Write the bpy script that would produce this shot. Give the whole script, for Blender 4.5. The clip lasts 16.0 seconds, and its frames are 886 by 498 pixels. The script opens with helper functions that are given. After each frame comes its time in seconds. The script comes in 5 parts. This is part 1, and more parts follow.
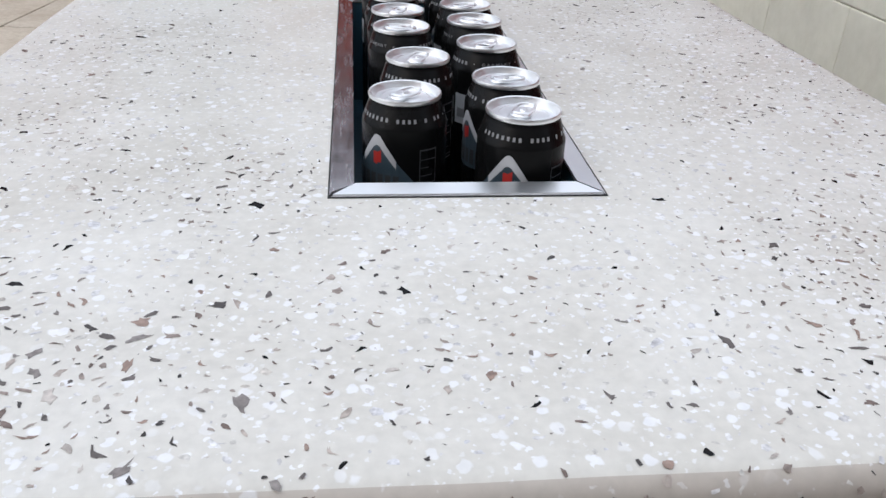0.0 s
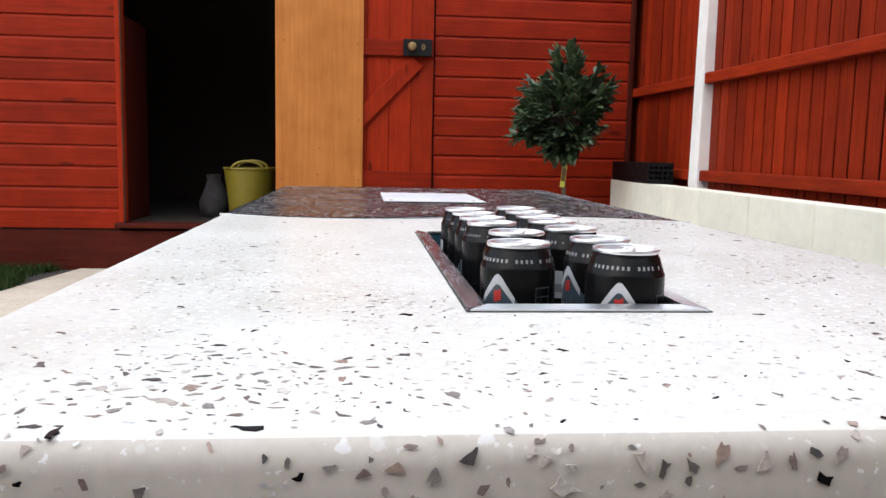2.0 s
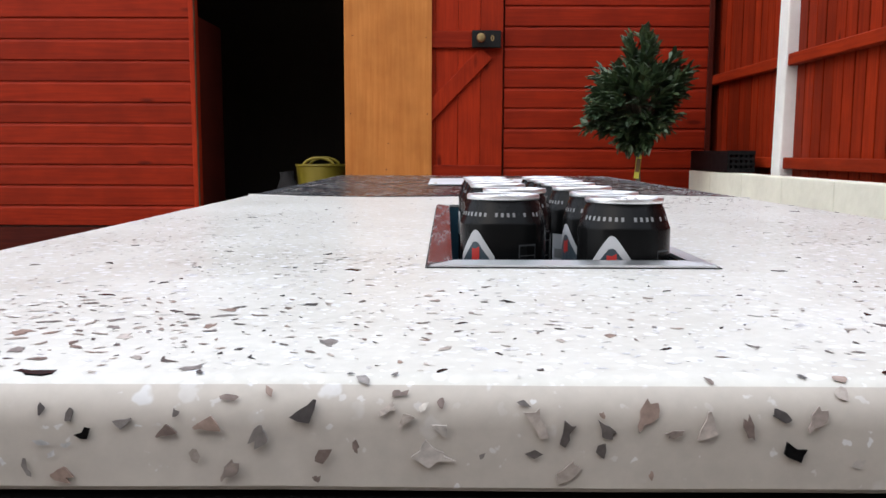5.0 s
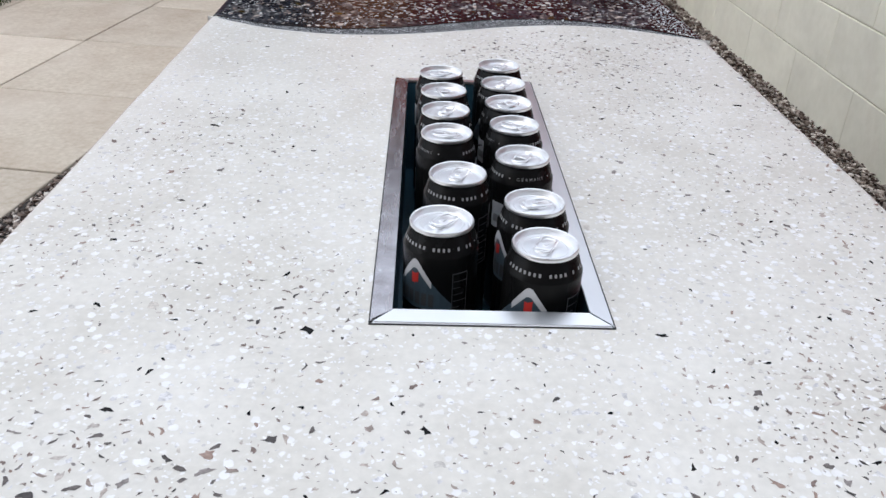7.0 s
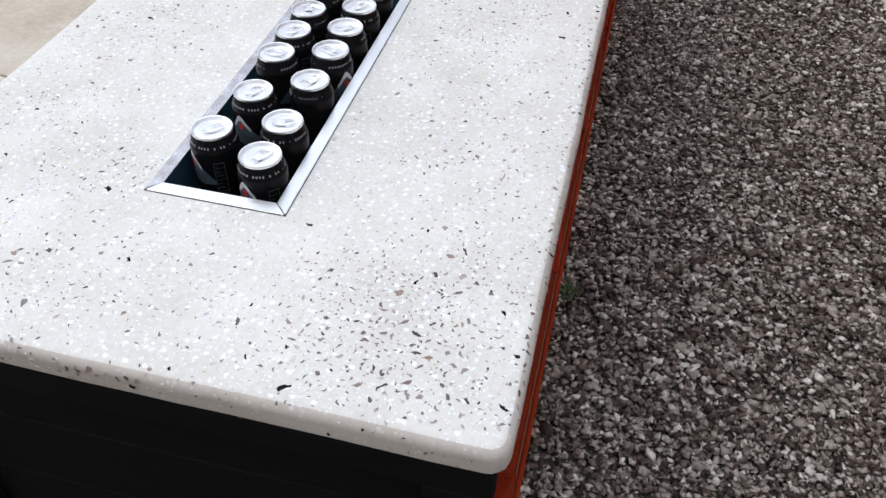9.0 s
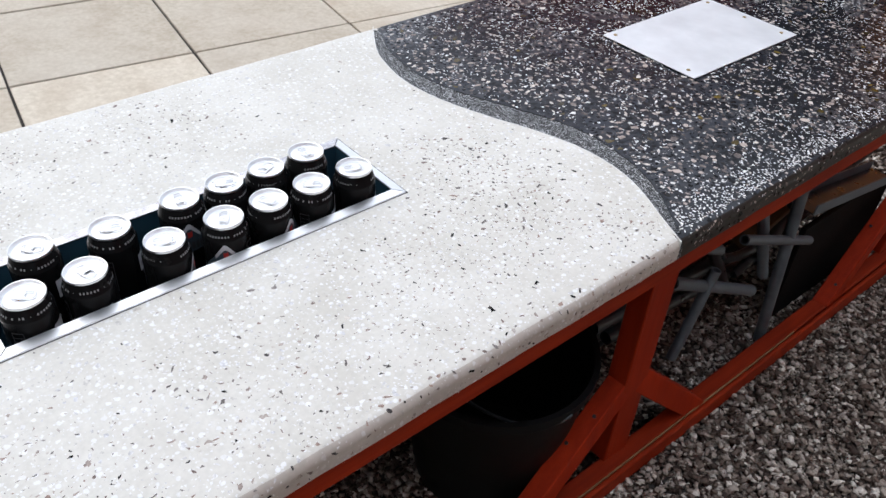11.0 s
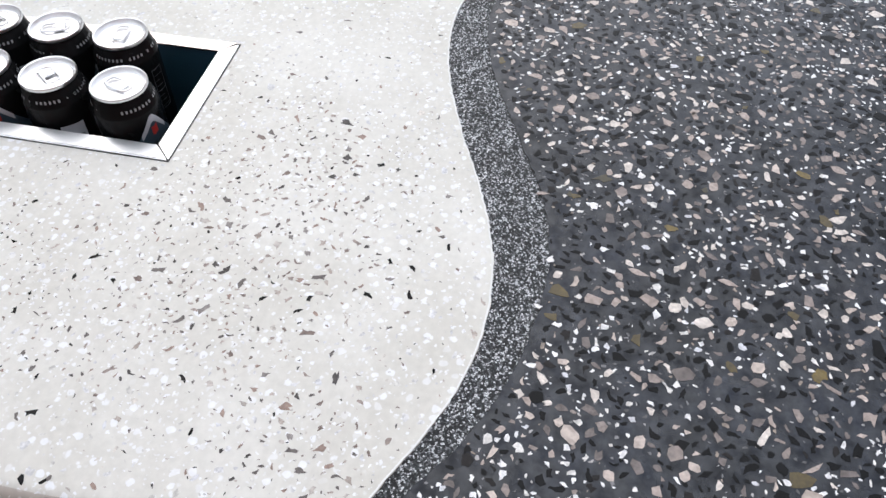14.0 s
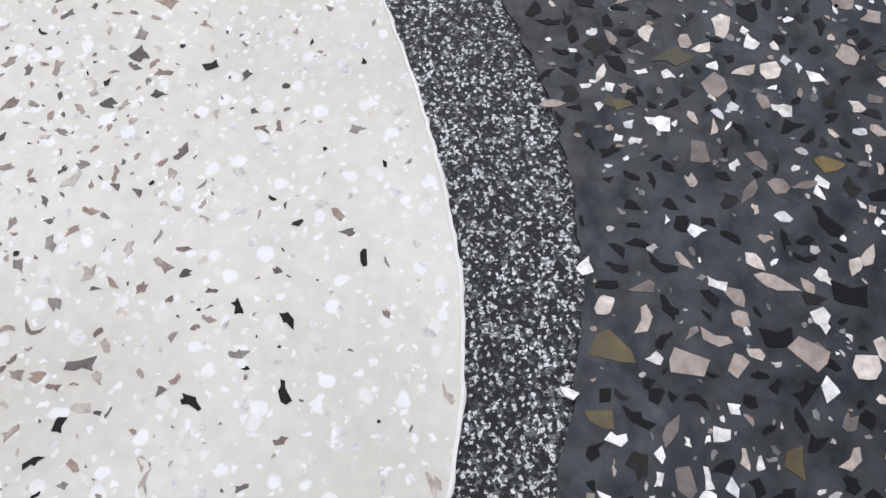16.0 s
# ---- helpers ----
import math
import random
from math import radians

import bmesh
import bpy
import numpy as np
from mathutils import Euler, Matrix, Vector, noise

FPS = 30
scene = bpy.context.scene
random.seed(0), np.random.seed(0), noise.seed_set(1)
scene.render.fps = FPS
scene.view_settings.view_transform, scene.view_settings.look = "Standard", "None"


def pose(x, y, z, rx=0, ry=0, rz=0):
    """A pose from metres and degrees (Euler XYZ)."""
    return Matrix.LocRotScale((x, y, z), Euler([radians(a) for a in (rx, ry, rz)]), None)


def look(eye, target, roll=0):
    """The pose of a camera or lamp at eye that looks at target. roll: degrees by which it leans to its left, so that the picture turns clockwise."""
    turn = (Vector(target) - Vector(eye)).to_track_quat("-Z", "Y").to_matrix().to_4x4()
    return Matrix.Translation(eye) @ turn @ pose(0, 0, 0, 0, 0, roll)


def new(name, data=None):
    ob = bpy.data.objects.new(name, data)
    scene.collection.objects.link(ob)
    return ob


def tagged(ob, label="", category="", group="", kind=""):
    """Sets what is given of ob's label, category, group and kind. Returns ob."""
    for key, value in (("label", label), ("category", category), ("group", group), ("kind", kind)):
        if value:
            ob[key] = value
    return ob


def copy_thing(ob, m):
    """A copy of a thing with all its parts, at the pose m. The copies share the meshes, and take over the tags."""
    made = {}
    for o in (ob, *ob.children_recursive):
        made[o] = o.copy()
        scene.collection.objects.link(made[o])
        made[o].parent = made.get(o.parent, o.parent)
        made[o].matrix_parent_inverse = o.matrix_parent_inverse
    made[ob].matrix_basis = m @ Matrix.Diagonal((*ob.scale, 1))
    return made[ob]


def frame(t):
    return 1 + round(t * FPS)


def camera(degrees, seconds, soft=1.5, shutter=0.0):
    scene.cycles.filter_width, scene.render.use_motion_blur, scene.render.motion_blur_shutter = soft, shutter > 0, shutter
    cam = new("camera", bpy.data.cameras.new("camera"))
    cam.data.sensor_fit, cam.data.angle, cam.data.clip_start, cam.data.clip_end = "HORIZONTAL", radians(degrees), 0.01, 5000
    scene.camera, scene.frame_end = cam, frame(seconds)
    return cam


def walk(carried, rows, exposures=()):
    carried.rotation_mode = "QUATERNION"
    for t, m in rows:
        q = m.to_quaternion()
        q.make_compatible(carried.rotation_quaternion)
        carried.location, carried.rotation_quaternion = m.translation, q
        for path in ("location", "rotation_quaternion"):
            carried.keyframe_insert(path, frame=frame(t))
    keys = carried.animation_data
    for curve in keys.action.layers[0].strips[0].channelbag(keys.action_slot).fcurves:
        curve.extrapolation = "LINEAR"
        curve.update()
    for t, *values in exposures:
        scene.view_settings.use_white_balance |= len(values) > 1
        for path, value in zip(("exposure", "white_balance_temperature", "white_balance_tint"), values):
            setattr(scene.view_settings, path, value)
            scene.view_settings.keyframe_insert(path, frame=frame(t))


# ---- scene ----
cam = camera(56.9, 16.0, 1.5)
PATH = [
    (0, (-0.073, -0.481, 0.829), (0.135, 1.257, -0.139), 2.4),
    (0.5, (-0.1, -0.52, 0.778), (0.204, 1.347, 0.128), 2.4),
    (1, (-0.161, -0.568, 0.772), (0.102, 1.355, 0.286), 1.4),
    (1.5, (-0.183, -0.58, 0.745), (-0.007, 1.385, 0.413), 1.3),
    (2, (-0.168, -0.578, 0.715), (0.032, 1.398, 0.479), 1.2),
    (2.5, (-0.14, -0.573, 0.703), (0.039, 1.406, 0.474), 0.8),
    (3, (-0.096, -0.544, 0.694), (-0.038, 1.443, 0.475), 0.6),
    (3.5, (-0.048, -0.498, 0.675), (-0.172, 1.486, 0.456), 0.8),
    (3.7, (-0.043, -0.472, 0.668), (-0.188, 1.51, 0.447), 0.7),
    (6, (-0.103, -0.53, 0.692), (-0.013, 1.447, 0.402), 0.0),
    (6.5, (-0.09, -0.508, 0.779), (-0.024, 1.386, 0.139), 1.0),
    (7, (-0.057, -0.501, 0.95), (0.007, 1.237, -0.037), 2.4),
    (7.5, (-0.012, -0.573, 1.092), (-0.076, 0.964, -0.185), 3.0),
    (8, (0.066, -0.659, 1.183), (-0.032, 0.749, -0.234), 0.4),
    (8.5, (0.212, -0.642, 1.232), (0.131, 0.671, -0.275), 2.7),
    (9, (0.438, -0.669, 1.256), (0.123, 0.735, -0.133), 1.7),
    (9.5, (0.651, -0.663, 1.301), (0.006, 0.647, -0.066), 0.3),
    (10, (0.762, -0.478, 1.294), (-0.079, 0.781, -0.013), 1.6),
    (10.2, (0.789, -0.415, 1.305), (-0.106, 0.819, 0.011), 2.3),
    (12.3, (0.937, 0.686, 1.297), (-0.576, 1.066, 0.045), 2.6),
    (12.5, (0.935, 0.762, 1.301), (-0.581, 1.007, 0.019), 1.7),
    (13, (0.844, 0.87, 1.25), (-0.63, 0.924, -0.1), 2.5),
    (13.5, (0.717, 0.949, 1.213), (-0.731, 0.802, -0.159), 0.8),
    (14, (0.583, 0.936, 1.115), (-0.702, 0.681, -0.397), 0.4),
    (14.5, (0.407, 0.899, 0.981), (-0.625, 0.724, -0.722), -0.5),
    (15, (0.316, 0.901, 0.873), (-0.573, 0.703, -0.908), -5.0),
    (15.5, (0.277, 0.904, 0.845), (-0.538, 0.775, -0.977), -2.7),
    (16, (0.274, 0.901, 0.884), (-0.599, 0.79, -0.912), -1.5),
]
walk(cam, [(t, look(e, g, r)) for t, e, g, r in PATH],
     [(0, 0.07, 6230, 10), (0.5, 0.2, 6230, 10), (1, 0.35, 6230, 10), (1.5, 0.5, 6280, 10), (2, 0.68, 6300, 10), (2.5, 0.8, 6310, 10), (3.5, 0.85, 6310, 10), (6, 0.33, 6260, 10), (6.5, 0.47, 6220, 10), (7, 0.12, 6190, 10), (7.5, -0.1, 6180, 10), (8, 0, 6200, 10), (8.5, 0.14, 6210, 10), (9, 0.24, 6210, 10), (9.5, 0.52, 6280, 10), (10.2, 0.3, 6260, 10), (12.5, 0.2, 6300, 10), (13.5, 0.18, 6330, 10), (14, 0.17, 6340, 10), (15, 0, 6420, 10), (15.5, -0.08, 6440, 10), (16, 0, 6420, 10)])

# ---- world and sun: bright overcast ----
SUN_UP, SUN_TURN = radians(42), radians(232)
world = bpy.data.worlds.new("overcast_sky")
scene.world = world
world.use_nodes = True
wn, wl = world.node_tree.nodes, world.node_tree.links
wn.clear()
sky = wn.new("ShaderNodeTexSky")
sky.sky_type = 'NISHITA'
sky.sun_disc = False
sky.sun_elevation, sky.sun_rotation = SUN_UP, SUN_TURN
sky.air_density, sky.dust_density = 1.0, 4.0
bg_sky = wn.new("ShaderNodeBackground")
bg_sky.inputs["Strength"].default_value = 0.05
bg_cloud = wn.new("ShaderNodeBackground")
bg_cloud.inputs["Color"].default_value = (0.93, 0.97, 1.04, 1)
# an overcast sky is three times as bright overhead as at the horizon
w_tc = wn.new("ShaderNodeTexCoord")
w_sep = wn.new("ShaderNodeSeparateXYZ")
w_map = wn.new("ShaderNodeMapRange")
ZENITH = 1.30
w_map.inputs["From Min"].default_value, w_map.inputs["From Max"].default_value = 0.0, 1.0
w_map.inputs["To Min"].default_value, w_map.inputs["To Max"].default_value = ZENITH / 3, ZENITH
wl.new(w_tc.outputs["Generated"], w_sep.inputs[0])
wl.new(w_sep.outputs["Z"], w_map.inputs[0])
wl.new(w_map.outputs[0], bg_cloud.inputs["Strength"])
both = wn.new("ShaderNodeAddShader")
w_out = wn.new("ShaderNodeOutputWorld")
wl.new(sky.outputs[0], bg_sky.inputs[0])
wl.new(bg_sky.outputs[0], both.inputs[0])
wl.new(bg_cloud.outputs[0], both.inputs[1])
wl.new(both.outputs[0], w_out.inputs[0])
sun_data = bpy.data.lights.new("sun", 'SUN')
sun_data.energy, sun_data.angle, sun_data.color = 0.85, radians(95), (1.0, 0.99, 0.97)
sun = new("sun", sun_data)
sun.matrix_world = look((3 * math.cos(SUN_UP) * math.sin(SUN_TURN), 3 * math.cos(SUN_UP) * math.cos(SUN_TURN), 3 * math.sin(SUN_UP)), (0, 0, 0))


# ---- materials ----
def nodes_of(name):
    m = bpy.data.materials.new(name)
    m.use_nodes = True
    n, l = m.node_tree.nodes, m.node_tree.links
    return m, n, l, n["Principled BSDF"]


def ramp(n, l, source, stops, constant=False):
    r = n.new("ShaderNodeValToRGB")
    if constant:
        r.color_ramp.interpolation = 'CONSTANT'
    e = r.color_ramp.elements
    while len(e) < len(stops):
        e.new(0.5)
    for item, (pos, col) in zip(e, stops):
        item.position, item.color = pos, (*col, 1)
    l.new(source, r.inputs[0])
    return r.outputs[0]


def coords(n, l, stretch=(1, 1, 1), shift=True):
    """Object coordinates in metres, stretched, and shifted from object to object."""
    tc = n.new("ShaderNodeTexCoord")
    mp = n.new("ShaderNodeMapping")
    mp.inputs["Scale"].default_value = stretch
    l.new(tc.outputs["Object"], mp.inputs["Vector"])
    if shift:
        info = n.new("ShaderNodeObjectInfo")
        mul = n.new("ShaderNodeMath")
        mul.operation = 'MULTIPLY'
        mul.inputs[1].default_value = 37.0
        l.new(info.outputs["Random"], mul.inputs[0])
        l.new(mul.outputs[0], mp.inputs["Location"])
    return mp.outputs[0]


def noise_tex(n, l, vec, scale, detail=4, rough=0.55):
    t = n.new("ShaderNodeTexNoise")
    t.inputs["Scale"].default_value, t.inputs["Detail"].default_value, t.inputs["Roughness"].default_value = scale, detail, rough
    l.new(vec, t.inputs["Vector"])
    return t.outputs["Fac"]


def mix(n, l, fac, a, b, mode='MIX'):
    m = n.new("ShaderNodeMix")
    m.data_type, m.blend_type = 'RGBA', mode
    for sock, v in ((m.inputs[0], fac), (m.inputs[6], a), (m.inputs[7], b)):
        if isinstance(v, (int, float)):
            sock.default_value = v
        elif isinstance(v, tuple):
            sock.default_value = (*v, 1)
        else:
            l.new(v, sock)
    return m.outputs[2]


def bump(n, l, height, strength, dist, bsdf):
    b = n.new("ShaderNodeBump")
    b.inputs["Strength"].default_value, b.inputs["Distance"].default_value = strength, dist
    l.new(height, b.inputs["Height"])
    l.new(b.outputs[0], bsdf.inputs["Normal"])


def plain(name, dark, light, scale=20, rough=0.6, metal=0.0, stretch=(1, 1, 1), relief=0.2, dist=0.001, vary=0.0, rough_vary=0.1, spec=0.5):
    """A surface of two tones at two scales, with fine relief and uneven gloss."""
    m, n, l, p = nodes_of(name)
    v = coords(n, l, stretch)
    a, b = noise_tex(n, l, v, scale), noise_tex(n, l, v, scale * 0.17, 3)
    col = ramp(n, l, a, [(0.3, dark), (0.7, light)])
    mean = tuple((x + y) / 2 for x, y in zip(dark, light))
    wide = ramp(n, l, b, [(0.3, tuple(c * 0.82 for c in mean)), (0.7, tuple(min(1, c * 1.15) for c in mean))])
    col = mix(n, l, 0.4, col, wide)
    if vary:
        info = n.new("ShaderNodeObjectInfo")
        hsv = n.new("ShaderNodeHueSaturation")
        mr = n.new("ShaderNodeMapRange")
        mr.inputs["To Min"].default_value, mr.inputs["To Max"].default_value = 1 - vary, 1 + vary
        l.new(info.outputs["Random"], mr.inputs[0])
        l.new(mr.outputs[0], hsv.inputs["Value"])
        l.new(col, hsv.inputs["Color"])
        col = hsv.outputs[0]
    l.new(col, p.inputs["Base Color"])
    rr = n.new("ShaderNodeMapRange")
    rr.inputs["To Min"].default_value, rr.inputs["To Max"].default_value = max(0.02, rough - rough_vary), min(1, rough + rough_vary)
    l.new(a, rr.inputs[0])
    l.new(rr.outputs[0], p.inputs["Roughness"])
    p.inputs["Metallic"].default_value = metal
    p.inputs["Specular IOR Level"].default_value = spec
    if relief:
        bump(n, l, a, relief, dist, p)
    return m


def stained_wood(name, dark, light, stretch, knots=True, rough=0.6, vary=0.12):
    """Stained or bare softwood: long grain along the least stretched axis, and a few knots."""
    m, n, l, p = nodes_of(name)
    v = coords(n, l, stretch)
    g = noise_tex(n, l, v, 3.0, 6, 0.65)
    v2 = coords(n, l, (1, 1, 1))
    blot = noise_tex(n, l, v2, 6.0, 3)
    col = ramp(n, l, g, [(0.28, dark), (0.72, light)])
    col = mix(n, l, ramp(n, l, blot, [(0.35, (0, 0, 0)), (0.75, (0.45, 0.45, 0.45))]), col, tuple(c * 0.62 for c in dark))
    if knots:
        vo = n.new("ShaderNodeTexVoronoi")
        vo.inputs["Scale"].default_value = 4.5
        l.new(coords(n, l, tuple(0.5 if s < 5 else 1.6 for s in stretch)), vo.inputs["Vector"])
        col = mix(n, l, ramp(n, l, vo.outputs["Distance"], [(0.06, (0.8, 0.8, 0.8)), (0.13, (0, 0, 0))]), col, tuple(c * 0.35 for c in dark))
    info = n.new("ShaderNodeObjectInfo")
    hsv = n.new("ShaderNodeHueSaturation")
    mr = n.new("ShaderNodeMapRange")
    mr.inputs["To Min"].default_value, mr.inputs["To Max"].default_value = 1 - vary, 1 + vary
    l.new(info.outputs["Random"], mr.inputs[0])
    l.new(mr.outputs[0], hsv.inputs["Value"])
    l.new(col, hsv.inputs["Color"])
    l.new(hsv.outputs[0], p.inputs["Base Color"])
    p.inputs["Roughness"].default_value = rough
    p.inputs["Specular IOR Level"].default_value = 0.12
    bump(n, l, g, 0.25, 0.0015, p)
    return m


def island_ramp(name, stops, rough, constant=True, relief=0.0, spec=0.5, single=False):
    """Loose or set stones: each takes its own tone; single: each stone is an object of its own."""
    m, n, l, p = nodes_of(name)
    if single:
        pick = n.new("ShaderNodeObjectInfo").outputs["Random"]
    else:
        pick = n.new("ShaderNodeNewGeometry").outputs["Random Per Island"]
    col = ramp(n, l, pick, stops, constant)
    v = coords(n, l, (1, 1, 1), single)
    a = noise_tex(n, l, v, 350, 4)
    b = noise_tex(n, l, v, 90, 3)
    col = mix(n, l, 1.0, col, ramp(n, l, a, [(0.25, (0.62, 0.62, 0.62)), (0.75, (1.2, 1.2, 1.2))]), 'MULTIPLY')
    col = mix(n, l, 1.0, col, ramp(n, l, b, [(0.3, (0.72, 0.70, 0.68)), (0.7, (1.14, 1.13, 1.12))]), 'MULTIPLY')
    l.new(col, p.inputs["Base Color"])
    p.inputs["Roughness"].default_value = rough
    p.inputs["Specular IOR Level"].default_value = spec
    if relief:
        bump(n, l, a, relief, 0.001, p)
    return m


def terrazzo(name, base_dark, base_light, spot, spot_amount, rough, spec, mottle=0.0):
    """Polished cement with fine soft-edged grains just below the surface."""
    m, n, l, p = nodes_of(name)
    v = coords(n, l, (1, 1, 1), False)
    a, b = noise_tex(n, l, v, 9, 5), noise_tex(n, l, v, 140, 4)
    col = ramp(n, l, a, [(0.3, base_dark), (0.7, base_light)])
    for scale, cut in ((100, 0.32), (210, 0.30)):
        vo = n.new("ShaderNodeTexVoronoi")
        vo.inputs["Scale"].default_value = scale
        vo.inputs["Randomness"].default_value = 1.0
        warp = n.new("ShaderNodeVectorMath")
        warp.operation = 'MULTIPLY_ADD'
        nz = n.new("ShaderNodeTexNoise")
        nz.inputs["Scale"].default_value = scale * 1.3
        l.new(v, nz.inputs["Vector"])
        l.new(nz.outputs["Color"], warp.inputs[0])
        warp.inputs[1].default_value = (0.006, 0.006, 0.006)
        l.new(v, warp.inputs[2])
        l.new(warp.outputs[0], vo.inputs["Vector"])
        shape = ramp(n, l, vo.outputs["Distance"], [(cut - 0.06, (1, 1, 1)), (cut + 0.03, (0, 0, 0))])
        pick = ramp(n, l, vo.outputs["Color"], [(1 - spot_amount - 0.05, (0, 0, 0)), (1 - spot_amount + 0.25, (1, 1, 1))])
        col = mix(n, l, mix(n, l, 1.0, shape, pick, 'MULTIPLY'), col, spot)
    col = mix(n, l, 1.0, col, ramp(n, l, b, [(0.3, (0.93, 0.93, 0.93)), (0.7, (1.04, 1.04, 1.04))]), 'MULTIPLY')
    if mottle:
        for scale in (28, 85):
            cloud = noise_tex(n, l, v, scale, 5, 0.6)
            col = mix(n, l, mottle, col, ramp(n, l, cloud, [(0.38, (0.20, 0.22, 0.26)), (0.62, (1.5, 1.6, 1.78))]), 'MULTIPLY')
    l.new(col, p.inputs["Base Color"])
    rr = n.new("ShaderNodeMapRange")
    rr.inputs["To Min"].default_value, rr.inputs["To Max"].default_value = rough - 0.05, rough + 0.08
    l.new(a, rr.inputs[0])
    l.new(rr.outputs[0], p.inputs["Roughness"])
    p.inputs["Specular IOR Level"].default_value = spec
    if mottle:
        haze = n.new("ShaderNodeMapRange")
        haze.inputs["From Min"].default_value, haze.inputs["From Max"].default_value = 0.34, 0.62
        haze.inputs["To Min"].default_value, haze.inputs["To Max"].default_value = spec * 0.42, spec * 1.30
        l.new(noise_tex(n, l, v, 60, 5, 0.65), haze.inputs[0])
        l.new(haze.outputs[0], p.inputs["Specular IOR Level"])
    bump(n, l, b, 0.05, 0.0005, p)
    return m


def granules(name):
    """Bonded fine granite grit: a light or dark grain every millimetre or so, rough to the touch."""
    m, n, l, p = nodes_of(name)
    even = coords(n, l, (1, 1, 1), False)
    wob = n.new("ShaderNodeTexNoise")
    wob.inputs["Scale"].default_value = 900
    l.new(even, wob.inputs["Vector"])
    warp = n.new("ShaderNodeVectorMath")
    warp.operation = 'MULTIPLY_ADD'
    l.new(wob.outputs["Color"], warp.inputs[0])
    warp.inputs[1].default_value = (0.0022, 0.0022, 0.0022)
    l.new(even, warp.inputs[2])
    v = warp.outputs[0]
    vo = n.new("ShaderNodeTexVoronoi")
    vo.inputs["Scale"].default_value = 680
    l.new(v, vo.inputs["Vector"])
    sep = n.new("ShaderNodeSeparateColor")
    l.new(vo.outputs["Color"], sep.inputs[0])
    col = ramp(n, l, sep.outputs[0], [(0.0, (0.004, 0.0052, 0.0062)), (0.40, (0.040, 0.047, 0.051)), (0.57, (0.165, 0.172, 0.180)), (0.74, (0.70, 0.715, 0.735))], True)
    gap = n.new("ShaderNodeTexVoronoi")
    gap.feature = 'DISTANCE_TO_EDGE'
    gap.inputs["Scale"].default_value = 680
    l.new(v, gap.inputs["Vector"])
    col = mix(n, l, ramp(n, l, gap.outputs["Distance"], [(0.02, (1, 1, 1)), (0.12, (0, 0, 0))]), col, (0.005, 0.006, 0.007))
    wide = noise_tex(n, l, v, 45, 3)
    col = mix(n, l, 1.0, col, ramp(n, l, wide, [(0.3, (0.7, 0.7, 0.7)), (0.7, (1.2, 1.2, 1.2))]), 'MULTIPLY')
    l.new(col, p.inputs["Base Color"])
    p.inputs["Roughness"].default_value = 0.6
    bump(n, l, vo.outputs["Distance"], 0.7, 0.0012, p)
    return m


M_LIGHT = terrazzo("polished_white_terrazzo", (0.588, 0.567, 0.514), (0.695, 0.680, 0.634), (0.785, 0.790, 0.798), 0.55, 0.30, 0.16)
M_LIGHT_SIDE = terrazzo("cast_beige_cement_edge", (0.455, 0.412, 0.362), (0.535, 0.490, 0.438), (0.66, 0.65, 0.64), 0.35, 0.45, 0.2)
M_DARK = terrazzo("polished_black_terrazzo", (0.0074, 0.0086, 0.0118), (0.0150, 0.0172, 0.0235), (0.036, 0.039, 0.047), 0.22, 0.25, 0.47, 0.35)
M_DARK_SIDE = terrazzo("cast_dark_cement_edge", (0.016, 0.0145, 0.0125), (0.028, 0.025, 0.021), (0.05, 0.045, 0.04), 0.25, 0.40, 0.25)
M_GRIT = granules("bonded_granite_grit")
TONES = {
    "brown": ([(0.0, (0.215, 0.168, 0.150)), (0.16, (0.350, 0.296, 0.268)), (0.28, (0.150, 0.134, 0.128)), (0.44, (0.470, 0.415, 0.375)), (0.57, (0.270, 0.248, 0.238)), (0.68, (0.350, 0.262, 0.222)), (0.82, (0.077, 0.070, 0.069)), (0.92, (0.545, 0.505, 0.470))], 0.28, 0.2),
    "black": ([(0.0, (0.004, 0.004, 0.0045)), (0.6, (0.006, 0.006, 0.007)), (0.88, (0.02, 0.018, 0.018))], 0.27, 0.15),
    "white": ([(0.0, (0.88, 0.89, 0.91)), (0.4, (0.80, 0.79, 0.77)), (0.7, (0.93, 0.93, 0.93)), (0.9, (0.70, 0.715, 0.76))], 0.26, 0.25),
    "shell": ([(0.0, (0.715, 0.720, 0.732)), (0.35, (0.680, 0.672, 0.642)), (0.6, (0.755, 0.757, 0.76)), (0.80, (0.690, 0.700, 0.728)), (0.92, (0.655, 0.622, 0.572))], 0.28, 0.15),
    "pink": ([(0.0, (0.58, 0.500, 0.450)), (0.25, (0.43, 0.360, 0.325)), (0.45, (0.70, 0.640, 0.590)), (0.62, (0.28, 0.235, 0.215)), (0.80, (0.165, 0.140, 0.132))], 0.26, 0.4),
    "grey": ([(0.0, (0.20, 0.20, 0.21)), (0.3, (0.46, 0.45, 0.45)), (0.6, (0.12, 0.12, 0.125)), (0.8, (0.30, 0.25, 0.21))], 0.24, 0.4),
    "gold": ([(0.0, (0.085, 0.060, 0.013)), (0.5, (0.150, 0.105, 0.022)), (0.8, (0.045, 0.036, 0.014))], 0.2, 0.5),
}
SET = {key: island_ramp(key + "_stone_chips", stops, rough, spec=spec) for key, (stops, rough, spec) in TONES.items()}
LONE = {key: island_ramp("single_" + key + "_stone_chip", *TONES[key][:2], spec=TONES[key][2], single=True) for key in ("brown", "black", "white", "pink", "gold")}
